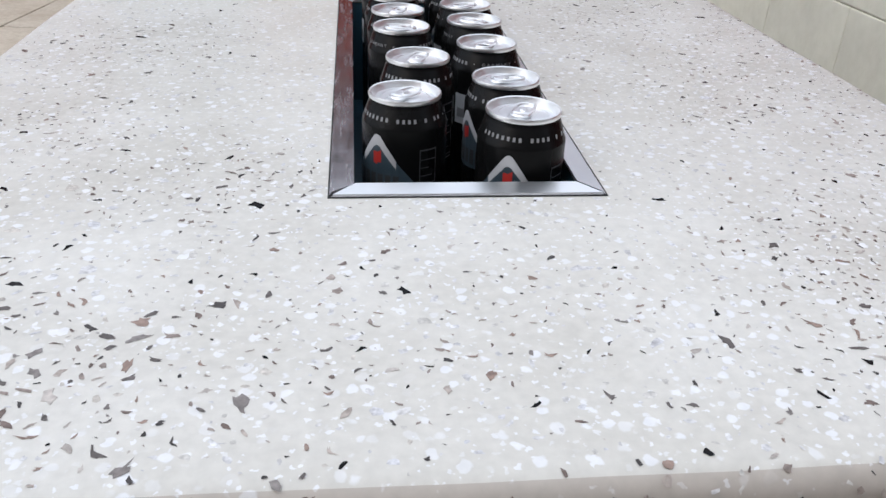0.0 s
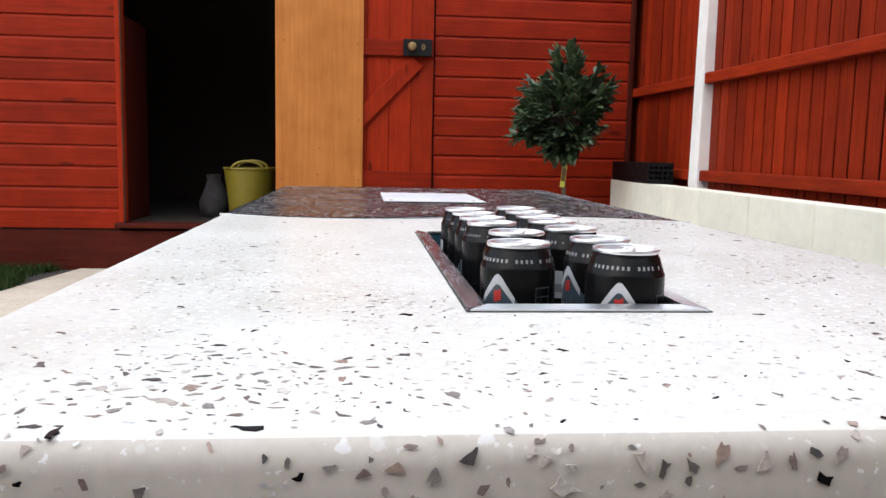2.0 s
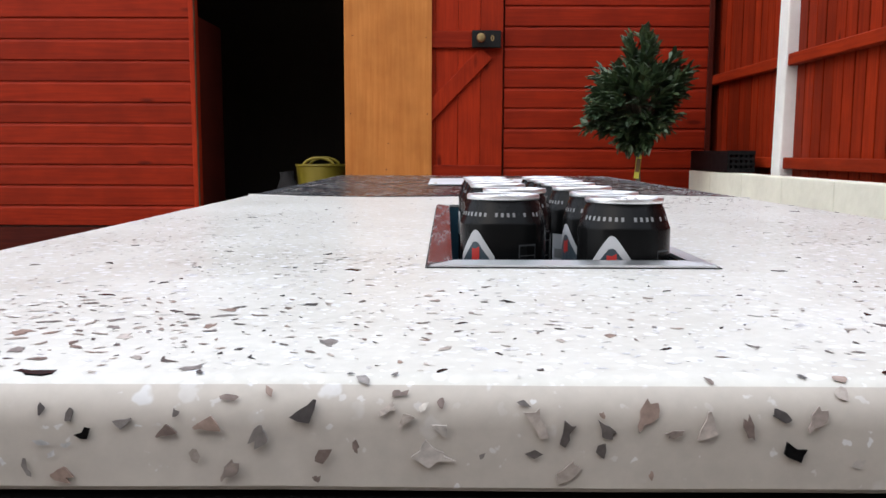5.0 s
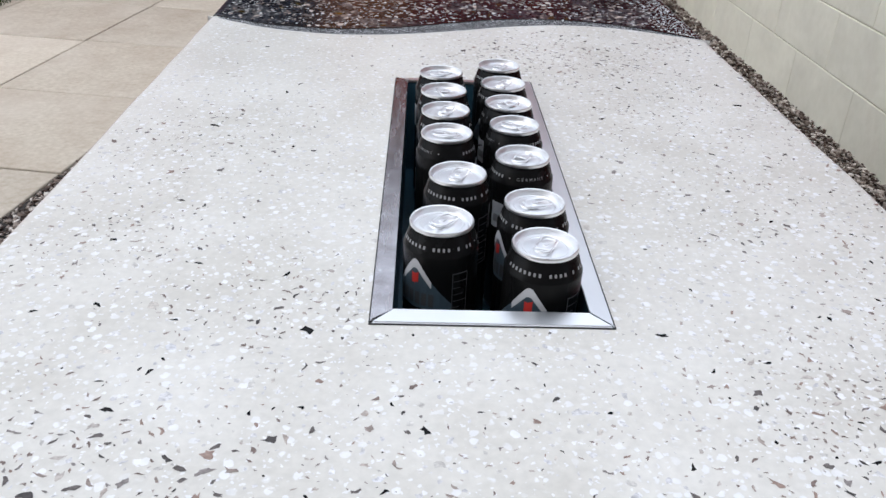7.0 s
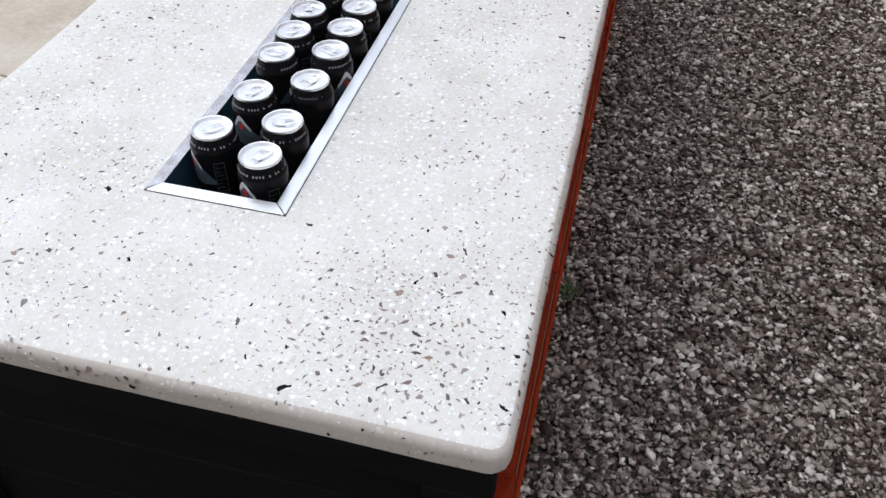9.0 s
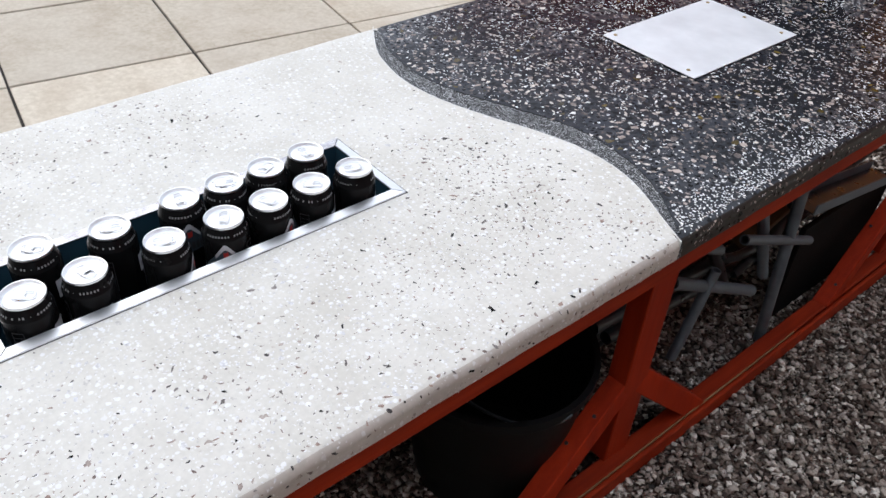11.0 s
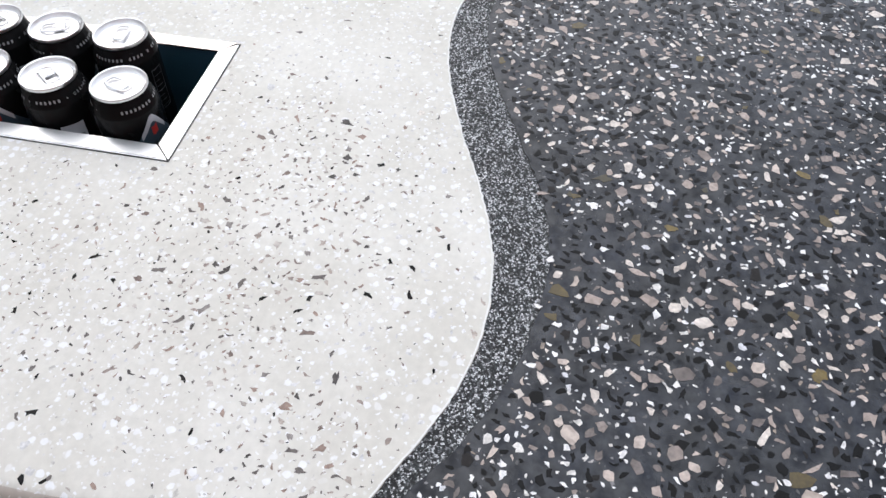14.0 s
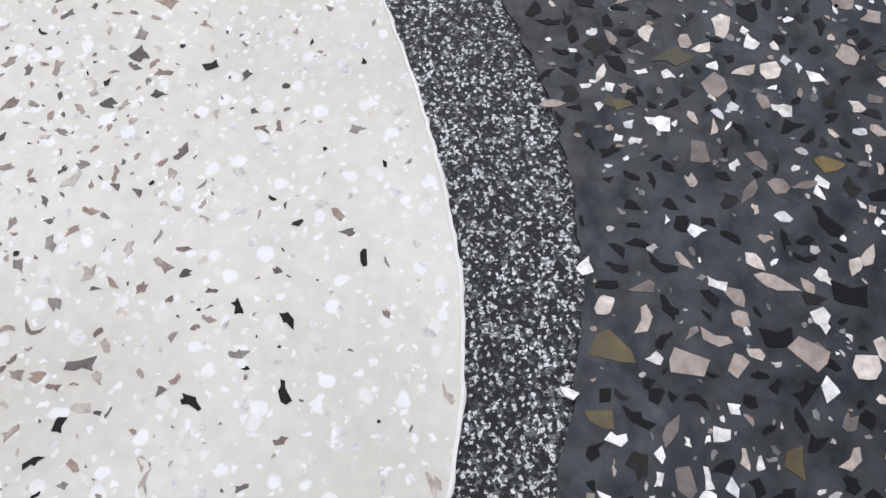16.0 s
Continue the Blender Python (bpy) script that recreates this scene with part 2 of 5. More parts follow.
M_RED_H = stained_wood("red_stained_cladding", (0.186, 0.0112, 0.0022), (0.300, 0.0215, 0.0040), (1.2, 14, 26))
M_RED_V = stained_wood("red_stained_upright_board", (0.235, 0.0150, 0.0028), (0.375, 0.029, 0.0050), (26, 14, 1.2))
M_RED_Y = stained_wood("red_stained_frame_timber", (0.19, 0.0147, 0.0029), (0.32, 0.029, 0.0052), (20, 1.4, 20), False)
M_FENCE = stained_wood("red_stained_fence_pale", (0.160, 0.0115, 0.0024), (0.315, 0.0285, 0.0050), (12, 26, 1.0), vary=0.25)
M_PLY = stained_wood("bare_plywood", (0.44, 0.150, 0.032), (0.58, 0.232, 0.062), (14, 14, 0.7), False, 0.5, 0.03)
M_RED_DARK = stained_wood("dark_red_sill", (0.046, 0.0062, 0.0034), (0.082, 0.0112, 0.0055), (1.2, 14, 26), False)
# lining kept near black: the darkness inside the shed is in its colour
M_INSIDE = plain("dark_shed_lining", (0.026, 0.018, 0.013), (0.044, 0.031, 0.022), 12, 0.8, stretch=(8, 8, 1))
# near-black tone that draws the shade lines between the pales
M_GAP_SHADE = plain("dark_fence_gap", (0.004, 0.003, 0.003), (0.010, 0.006, 0.005), 12, 0.95, relief=0, spec=0.02)
# floor tone carries the interior shade too
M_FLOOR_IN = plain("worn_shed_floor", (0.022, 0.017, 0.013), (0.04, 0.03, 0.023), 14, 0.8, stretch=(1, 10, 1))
M_STEEL = plain("brushed_stainless_steel", (0.90, 0.91, 0.92), (0.97, 0.975, 0.98), 40, 0.33, 1.0, (1, 1, 1), 0.03, 0.0002, rough_vary=0.07)


def scuffed_steel(name):
    """Brushed steel, darkened in patches for the shed's reflection, with pale scuffs along its length."""
    m, n, l, p = nodes_of(name)
    v = coords(n, l, (60, 6, 1))
    fine, mirrored = noise_tex(n, l, v, 3.0, 5, 0.65), noise_tex(n, l, coords(n, l), 26, 4, 0.6)
    # patchy darker base: the shed's mirror image put into the colour
    col = ramp(n, l, mirrored, [(0.30, (0.44, 0.41, 0.42)), (0.70, (0.72, 0.705, 0.72))])
    scuff = ramp(n, l, noise_tex(n, l, coords(n, l, (2.2, 0.8, 1)), 95, 5, 0.7), [(0.62, (0, 0, 0)), (0.70, (0.85, 0.85, 0.85))])
    col = mix(n, l, scuff, col, (0.86, 0.86, 0.88))
    l.new(col, p.inputs["Base Color"])
    p.inputs["Metallic"].default_value = 1.0
    l.new(ramp(n, l, fine, [(0.3, (0.17, 0.17, 0.17)), (0.7, (0.31, 0.31, 0.31))]), p.inputs["Roughness"])
    bump(n, l, fine, 0.04, 0.0002, p)
    return m


M_STEEL_BRIGHT = scuffed_steel("scuffed_stainless_steel")
M_LINER = plain("dark_blue_steel_liner", (0.018, 0.055, 0.085), (0.032, 0.085, 0.12), 15, 0.35, 0.1, relief=0.05)
M_PLATE = plain("dull_zinc_plate", (0.60, 0.61, 0.63), (0.82, 0.83, 0.85), 14, 0.42, 0.25, relief=0.15, dist=0.0006)
M_BRASS = plain("brass", (0.34, 0.25, 0.11), (0.46, 0.34, 0.16), 60, 0.4, 1.0, relief=0.05)
M_BLACKMETAL = plain("black_enamel", (0.012, 0.012, 0.012), (0.022, 0.022, 0.022), 60, 0.5, relief=0.05, spec=0.06)
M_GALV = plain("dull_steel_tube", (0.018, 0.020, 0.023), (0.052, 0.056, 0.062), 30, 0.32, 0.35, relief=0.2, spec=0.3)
M_ROD = plain("blue_grey_steel_rod", (0.066, 0.081, 0.096), (0.135, 0.157, 0.180), 30, 0.38, 0.10, relief=0.15, spec=0.45)
# darker copy of the rod steel, for the shade deep under the table
M_ROD_SHADED = plain("oiled_steel_rod", (0.014, 0.016, 0.019), (0.040, 0.045, 0.052), 30, 0.30, 0.1, relief=0.15, spec=0.55)
M_RUST = plain("rusted_coupler", (0.10, 0.055, 0.03), (0.20, 0.11, 0.06), 60, 0.8, 0.2)
M_BLACKWOOD = plain("black_painted_boards", (0.003, 0.003, 0.0034), (0.0075, 0.0075, 0.0080), 14, 0.65, stretch=(1, 10, 10), relief=0.4, spec=0.07)
M_BUCKET = plain("black_rubber_bucket", (0.004, 0.004, 0.0045), (0.008, 0.008, 0.0085), 30, 0.5, relief=0.15, spec=0.15)
M_GREYPLASTIC = plain("dark_grey_plastic", (0.010, 0.011, 0.012), (0.018, 0.019, 0.021), 30, 0.5, relief=0.1, spec=0.15)
M_CRATE = plain("black_plastic_crate", (0.004, 0.004, 0.0045), (0.009, 0.009, 0.010), 30, 0.5, relief=0.1, spec=0.12)


def weathered_slab(name):
    """Riven buff concrete: mottled, with darker algae blooms towards no fixed side and fine pits."""
    m, n, l, p = nodes_of(name)
    v = coords(n, l)
    a, b, c = noise_tex(n, l, v, 60, 5), noise_tex(n, l, v, 7, 5, 0.65), noise_tex(n, l, v, 2.2, 4, 0.6)
    col = ramp(n, l, a, [(0.3, (0.48, 0.418, 0.330)), (0.7, (0.61, 0.550, 0.455))])
    col = mix(n, l, ramp(n, l, b, [(0.42, (0, 0, 0)), (0.70, (0.55, 0.55, 0.55))]), col, (0.40, 0.325, 0.245))
    col = mix(n, l, ramp(n, l, c, [(0.45, (0, 0, 0)), (0.75, (0.5, 0.5, 0.5))]), col, (0.69, 0.635, 0.55))
    info = n.new("ShaderNodeObjectInfo")
    hsv = n.new("ShaderNodeHueSaturation")
    mr = n.new("ShaderNodeMapRange")
    mr.inputs["To Min"].default_value, mr.inputs["To Max"].default_value = 0.88, 1.1
    l.new(info.outputs["Random"], mr.inputs[0])
    l.new(mr.outputs[0], hsv.inputs["Value"])
    l.new(col, hsv.inputs["Color"])
    l.new(hsv.outputs[0], p.inputs["Base Color"])
    p.inputs["Roughness"].default_value = 0.8
    p.inputs["Specular IOR Level"].default_value = 0.3
    bump(n, l, a, 0.3, 0.002, p)
    return m


M_PAVING = weathered_slab("buff_concrete_slab")
M_JOINT = plain("brown_mortar_joint", (0.075, 0.045, 0.032), (0.13, 0.085, 0.06), 60, 0.95, relief=0.5)
M_BLOCK = plain("cream_masonry_paint", (0.76, 0.755, 0.63), (0.84, 0.835, 0.72), 30, 0.75, relief=0.6, dist=0.003, vary=0.03)
M_MORTAR = plain("painted_mortar", (0.50, 0.50, 0.38), (0.62, 0.62, 0.50), 60, 0.85, relief=0.6, dist=0.003)
M_POST = plain("white_painted_concrete", (0.74, 0.73, 0.70), (0.85, 0.845, 0.825), 16, 0.7, relief=0.4, dist=0.002)
M_SOIL = plain("gravel_bed", (0.022, 0.019, 0.017), (0.060, 0.053, 0.048), 45, 0.95, relief=0.8, dist=0.004)
M_GRAVEL = island_ramp("crushed_stone", [(0.0, (0.066, 0.047, 0.040)), (0.17, (0.185, 0.146, 0.124)), (0.36, (0.335, 0.286, 0.250)), (0.57, (0.125, 0.092, 0.076)), (0.69, (0.46, 0.408, 0.364)), (0.88, (0.74, 0.690, 0.635))], 0.8, relief=0.12, spec=0.2)
M_GRASS = island_ramp("lawn_grass", [(0.0, (0.016, 0.034, 0.008)), (0.5, (0.028, 0.055, 0.014)), (1.0, (0.05, 0.075, 0.022))], 0.8, False, spec=0.1)
M_LEAF = island_ramp("evergreen_leaf", [(0.0, (0.022, 0.044, 0.020)), (0.45, (0.040, 0.074, 0.033)), (0.8, (0.064, 0.110, 0.048)), (1.0, (0.10, 0.155, 0.068))], 0.42, False)
M_BARK = plain("grey_brown_bark", (0.07, 0.055, 0.04), (0.14, 0.11, 0.085), 40, 0.9, stretch=(3, 3, 0.6), relief=0.6)
M_TUB = plain("yellow_rubber_tub", (0.20, 0.155, 0.012), (0.26, 0.205, 0.02), 12, 0.5, relief=0.1)
M_CAN = plain("black_printed_can", (0.0050, 0.0052, 0.0054), (0.0072, 0.0074, 0.0076), 30, 0.26, 0.0, relief=0.0, rough_vary=0.05, spec=0.11)
M_LID = plain("bare_aluminium", (0.87, 0.88, 0.89), (0.94, 0.95, 0.96), 90, 0.38, 1.0, relief=0.03, rough_vary=0.05)
M_PRINT_GREY = plain("light_grey_print", (0.22, 0.22, 0.225), (0.27, 0.27, 0.275), 40, 0.4, relief=0)
M_PRINT_WHITE = plain("silver_white_print", (0.46, 0.47, 0.49), (0.56, 0.57, 0.59), 40, 0.35, relief=0)
M_PRINT_BLUE = plain("dark_slate_print", (0.036, 0.058, 0.076), (0.056, 0.082, 0.102), 40, 0.35, relief=0)
M_PRINT_RED = plain("red_print", (0.48, 0.03, 0.025), (0.56, 0.05, 0.04), 40, 0.4, relief=0)
M_PRINT_DIM = plain("dim_grey_print", (0.05, 0.052, 0.055), (0.07, 0.072, 0.075), 40, 0.4, relief=0, spec=0.2)
M_LIP = plain("white_cement_lip", (0.66, 0.66, 0.64), (0.76, 0.76, 0.74), 200, 0.4, relief=0.3, dist=0.0005)
M_SACK = plain("grey_sackcloth", (0.035, 0.032, 0.032), (0.070, 0.064, 0.064), 30, 0.9, relief=0.5)
M_TAG = plain("yellow_plant_tag", (0.55, 0.52, 0.05), (0.68, 0.64, 0.10), 60, 0.4, relief=0)
M_TAG_PRINT = plain("printed_tag_picture", (0.22, 0.05, 0.05), (0.12, 0.16, 0.05), 70, 0.4, relief=0)
M_DIRT = plain("dark_sealant", (0.020, 0.020, 0.020), (0.05, 0.05, 0.048), 60, 0.9, relief=0)
M_LIGHT_BLOCK = plain("brown_render", (0.16, 0.12, 0.10), (0.24, 0.18, 0.15), 8, 0.9, relief=0.3)
M_ROOF = plain("grey_roofing_felt", (0.05, 0.05, 0.05), (0.09, 0.09, 0.09), 60, 0.95)
M_TIMBER = stained_wood("raw_offcut_timber", (0.09, 0.055, 0.03), (0.15, 0.095, 0.055), (14, 1.2, 14), False)
M_PALE = stained_wood("bare_rail_edge", (0.28, 0.15, 0.075), (0.42, 0.25, 0.13), (14, 1.2, 14), False)
M_WEED = island_ramp("small_weed_leaf", [(0.0, (0.03, 0.07, 0.015)), (1.0, (0.07, 0.14, 0.03))], 0.5, False)


# ---- mesh helpers ----
def part(name, bm, material, parent=None, label="", smooth=False):
    """Links a bmesh as one mesh object, under a thing or a part."""
    me = bpy.data.meshes.new(name)
    bmesh.ops.recalc_face_normals(bm, faces=bm.faces[:])
    bm.to_mesh(me)
    bm.free()
    me.materials.append(material)
    if smooth:
        for p in me.polygons:
            p.use_smooth = True
        me.set_sharp_from_angle(angle=radians(40))
    ob = new(name, me)
    if parent is not None:
        ob.parent = parent
    if label:
        tagged(ob, label)
    return ob


def again(ob, m, parent=None):
    """One more object on the same mesh."""
    o = new(ob.name.split(".")[0], ob.data)
    o.matrix_basis = m
    o.parent = parent if parent is not None else ob.parent
    return o


def thing(name, at=(0, 0, 0), label="", category="", group="", kind=""):
    e = new(name)
    e.empty_display_size = 0.05
    e.location = at
    return tagged(e, label, category, group, kind)


def box(x0, x1, y0, y1, z0, z1, bevel=0.0, bm=None, seg=1):
    bm = bm or bmesh.new()
    geo = bmesh.ops.create_cube(bm, size=1, matrix=Matrix.LocRotScale(((x0 + x1) / 2, (y0 + y1) / 2, (z0 + z1) / 2), None, (x1 - x0, y1 - y0, z1 - z0)))
    if bevel:
        edges = {e for v in geo["verts"] for e in v.link_edges}
        bmesh.ops.bevel(bm, geom=list(edges), offset=bevel, segments=seg, affect='EDGES', profile=0.5)
    return bm


def plank(a, b, width, thick, face=(1, 0, 0), bevel=0.002, bm=None):
    """A straight board from a to b; face: the way its broad side looks."""
    bm = bm or bmesh.new()
    a, b = Vector(a), Vector(b)
    d = (b - a).normalized()
    f = Vector(face)
    f = (f - d * f.dot(d)).normalized()
    s = d.cross(f)
    rot = Matrix((s, f, d)).transposed().to_4x4()
    m = Matrix.Translation((a + b) / 2) @ rot @ Matrix.Diagonal((width, thick, (b - a).length, 1))
    geo = bmesh.ops.create_cube(bm, size=1, matrix=m)
    if bevel:
        edges = {e for v in geo["verts"] for e in v.link_edges}
        bmesh.ops.bevel(bm, geom=list(edges), offset=bevel, segments=1, affect='EDGES')
    return bm


def rod(a, b, r, seg=14, r2=None, bm=None, caps=True):
    bm = bm or bmesh.new()
    a, b = Vector(a), Vector(b)
    rot = (b - a).to_track_quat('Z', 'Y').to_matrix().to_4x4()
    bmesh.ops.create_cone(bm, cap_ends=caps, segments=seg, radius1=r, radius2=r if r2 is None else r2, depth=(b - a).length, matrix=Matrix.Translation((a + b) / 2) @ rot)
    return bm


def pipe(a, b, r, wall=0.003, seg=16):
    """An open-ended tube."""
    bm = bmesh.new()
    a, b = Vector(a), Vector(b)
    rot = (b - a).to_track_quat('Z', 'Y').to_matrix()
    rings = []
    for rad, end in ((r, a), (r, b), (r - wall, b), (r - wall, a)):
        rings.append([bm.verts.new(end + rot @ Vector((rad * math.cos(t), rad * math.sin(t), 0))) for t in (2 * math.pi * i / seg for i in range(seg))])
    for p, q in zip(rings, rings[1:] + rings[:1]):
        for i in range(seg):
            bm.faces.new((p[i], p[(i + 1) % seg], q[(i + 1) % seg], q[i]))
    return bm


def lathe(profile, seg=32, bm=None, at=(0, 0, 0), closed=False):
    """Turns (radius, height) pairs round the upright axis."""
    bm = bm or bmesh.new()
    rings = []
    for r, z in profile:
        if r < 1e-6:
            rings.append([bm.verts.new((at[0], at[1], at[2] + z))])
        else:
            rings.append([bm.verts.new((at[0] + r * math.cos(t), at[1] + r * math.sin(t), at[2] + z)) for t in (2 * math.pi * i / seg for i in range(seg))])
    for p, q in zip(rings, rings[1:] + ([rings[0]] if closed else [])):
        if len(p) == 1 and len(q) == 1:
            continue
        for i in range(seg):
            j = (i + 1) % seg
            if len(p) == 1:
                bm.faces.new((p[0], q[j], q[i]))
            elif len(q) == 1:
                bm.faces.new((p[i], p[j], q[0]))
            else:
                bm.faces.new((p[i], p[j], q[j], q[i]))
    return bm


def sweep(points, r, seg=8, bm=None):
    """A round wire along a line of points."""
    bm = bm or bmesh.new()
    pts = [Vector(p) for p in points]
    rings = []
    for i, p in enumerate(pts):
        d = (pts[min(i + 1, len(pts) - 1)] - pts[max(i - 1, 0)]).normalized()
        rot = d.to_track_quat('Z', 'Y').to_matrix()
        rings.append([bm.verts.new(p + rot @ Vector((r * math.cos(t), r * math.sin(t), 0))) for t in (2 * math.pi * k / seg for k in range(seg))])
    for a, b in zip(rings, rings[1:]):
        for k in range(seg):
            bm.faces.new((a[k], a[(k + 1) % seg], b[(k + 1) % seg], b[k]))
    bm.faces.new(rings[0])
    bm.faces.new(rings[-1])
    return bm


def soup(name, verts, faces, material, parent=None, label="", kind="", category=""):
    """Many small pieces as one mesh."""
    me = bpy.data.meshes.new(name)
    me.from_pydata(verts, [], faces)
    me.materials.append(material)
    ob = new(name, me)
    if parent is not None:
        ob.parent = parent
    return tagged(ob, label, category, kind=kind)


# ---- the table: plan ----
TOP, UNDER = 0.600, 0.565
X0, X1, Y0, Y1 = -0.415, 0.415, -0.259, 2.02
ROUND = 0.014
WAVE_X = (-0.415, -0.36, -0.299, -0.199, -0.104, -0.008, 0.071, 0.143, 0.207, 0.266, 0.316, 0.359, 0.415)
WAVE_LIGHT = (0.886, 0.850, 0.818, 0.796, 0.805, 0.836, 0.869, 0.891, 0.897, 0.889, 0.871, 0.850, 0.826)
BAND_WIDTH = (0.012, 0.020, 0.027, 0.036, 0.046, 0.055, 0.055, 0.046, 0.036, 0.030, 0.026, 0.018, 0.006)


def smooth_at(xs, ys, x):
    i = max(0, min(len(xs) - 2, sum(1 for v in xs if v <= x) - 1))
    t = (x - xs[i]) / (xs[i + 1] - xs[i])

    def slope(k):
        a, b = max(0, k - 1), min(len(xs) - 1, k + 1)
        return (ys[b] - ys[a]) / (xs[b] - xs[a])
    h = xs[i + 1] - xs[i]
    t2, t3 = t * t, t * t * t
    return (2 * t3 - 3 * t2 + 1) * ys[i] + (t3 - 2 * t2 + t) * h * slope(i) + (-2 * t3 + 3 * t2) * ys[i + 1] + (t3 - t2) * h * slope(i + 1)


def wave_light(x):
    return smooth_at(WAVE_X, WAVE_LIGHT, x)


def wave_dark(x):
    return wave_light(x) + smooth_at(WAVE_X, BAND_WIDTH, x)


def corner(cx, cy, r, a0, a1, n=5):
    return [((cx + r * math.cos(t), cy + r * math.sin(t)), (math.cos(t), math.sin(t))) for t in (radians(a0 + (a1 - a0) * i / n) for i in range(n + 1))]


def wave_row(fun, jag, backwards=False):
    xs = np.linspace(X0, X1, 190)
    rng = random.Random(5)
    row = []
    for x in xs:
        inner = X0 + 0.01 < x < X1 - 0.01
        row.append(((float(x), fun(float(x)) + (rng.uniform(-jag, jag) if inner else 0)), (0, 0) if inner else (math.copysign(1, x), 0)))
    return row[::-1] if backwards else row


def straight(a, b, normal, step=0.05):
    n = max(1, int(math.dist(a, b) / step))
    return [((a[0] + (b[0] - a[0]) * i / n, a[1] + (b[1] - a[1]) * i / n), normal) for i in range(1, n)]


def slab(outline, hole=None, bottom=UNDER, top=TOP):
    """A cast slab from an outline of (place, outward way), its outer arris rounded, with an opening if wanted."""
    bm = bmesh.new()
    r = ROUND
    levels = [(-r, top)] + [(-r + r * math.sin(radians(a)), top - r + r * math.cos(radians(a))) for a in (15, 30, 45, 60, 75, 90)] + [(0, bottom + 0.002), (-0.002, bottom)]
    rng = random.Random(9)
    wob = [rng.uniform(-0.0008, 0.0008) for _ in outline]
    rings = [[bm.verts.new((p[0] + n[0] * (off + w), p[1] + n[1] * (off + w), z)) for (p, n), w in zip(outline, wob)] for off, z in levels]
    k = len(outline)
    for a, b in zip(rings, rings[1:]):
        for i in range(k):
            bm.faces.new((a[i], a[(i + 1) % k], b[(i + 1) % k], b[i]))
    for ring, z in ((rings[0], top), (rings[-1], bottom)):
        edges = [bm.edges.get((ring[i], ring[(i + 1) % k])) for i in range(k)]
        if hole:
            hv = [bm.verts.new((x, y, z)) for x, y in hole]
            edges += [bm.edges.new((hv[i], hv[(i + 1) % 4])) for i in range(4)]
            if z == top:
                upper = hv
            else:
                for i in range(4):
                    bm.faces.new((upper[i], upper[(i + 1) % 4], hv[(i + 1) % 4], hv[i]))
        bmesh.ops.triangle_fill(bm, use_beauty=True, edges=edges)
    return bm


TX0, TX1, TL = -0.0905, 0.0925, 0.581
RIM = 0.0160
light_outline = (corner(X0 + 0.019, Y0 + 0.019, 0.019, 180, 270) + straight((X0 + 0.019, Y0), (X1 - 0.023, Y0), (0, -1))
                 + corner(X1 - 0.023, Y0 + 0.023, 0.023, 270, 360) + straight((X1, Y0 + 0.023), (X1, wave_light(X1)), (1, 0))
                 + wave_row(wave_light, 0.0008, True) + straight((X0, wave_light(X0)), (X0, Y0 + 0.019), (-1, 0)))
dark_outline = (wave_row(wave_dark, 0.0012) + straight((X1, wave_dark(X1)), (X1, Y1 - 0.06), (1, 0)) + corner(X1 - 0.06, Y1 - 0.06, 0.06, 0, 90)
                + straight((X1 - 0.06, Y1), (X0 + 0.06, Y1), (0, 1)) + corner(X0 + 0.06, Y1 - 0.06, 0.06, 90, 180)
                + straight((X0, Y1 - 0.06), (X0, wave_dark(X0)), (-1, 0)))
band_outline = wave_row(wave_light, 0.0008) + wave_row(wave_dark, 0.0012, True)

table = thing("bar_table", (0, 0, 0), "outdoor bar table with two-tone terrazzo top on red timber frame", "table")
hole = [(TX0 + 0.012, 0.012), (TX1 - 0.012, 0.012), (TX1 - 0.012, TL - 0.012), (TX0 + 0.012, TL - 0.012)]
white_slab = part("light_slab", slab(light_outline, hole), M_LIGHT, table, "white polished terrazzo slab with rounded edge", True)
black_slab = part("dark_slab", slab(dark_outline), M_DARK, table, "charcoal polished terrazzo slab with stone chips", True)
# edge tone reaches onto the rounded arris, painting in its shading over the beige
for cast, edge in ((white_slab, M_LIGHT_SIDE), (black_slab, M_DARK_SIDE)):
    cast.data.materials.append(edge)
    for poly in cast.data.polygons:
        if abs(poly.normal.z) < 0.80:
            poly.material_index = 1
part("dividing_band", slab(band_outline, None, UNDER, TOP - 0.0012), M_GRIT, table, "curved strip of fine grey granite grit")


lip = [(p, (0, 0)) for p, n in wave_row(lambda x: wave_light(x) - 0.0017, 0.0004)] + [(p, (0, 0)) for p, n in wave_row(lambda x: wave_light(x) - 0.0002, 0.0003, True)]
part("wave_lip", slab(lip, None, TOP - 0.004, TOP + 0.0005), M_LIP, table, "thin white lip along the wave")

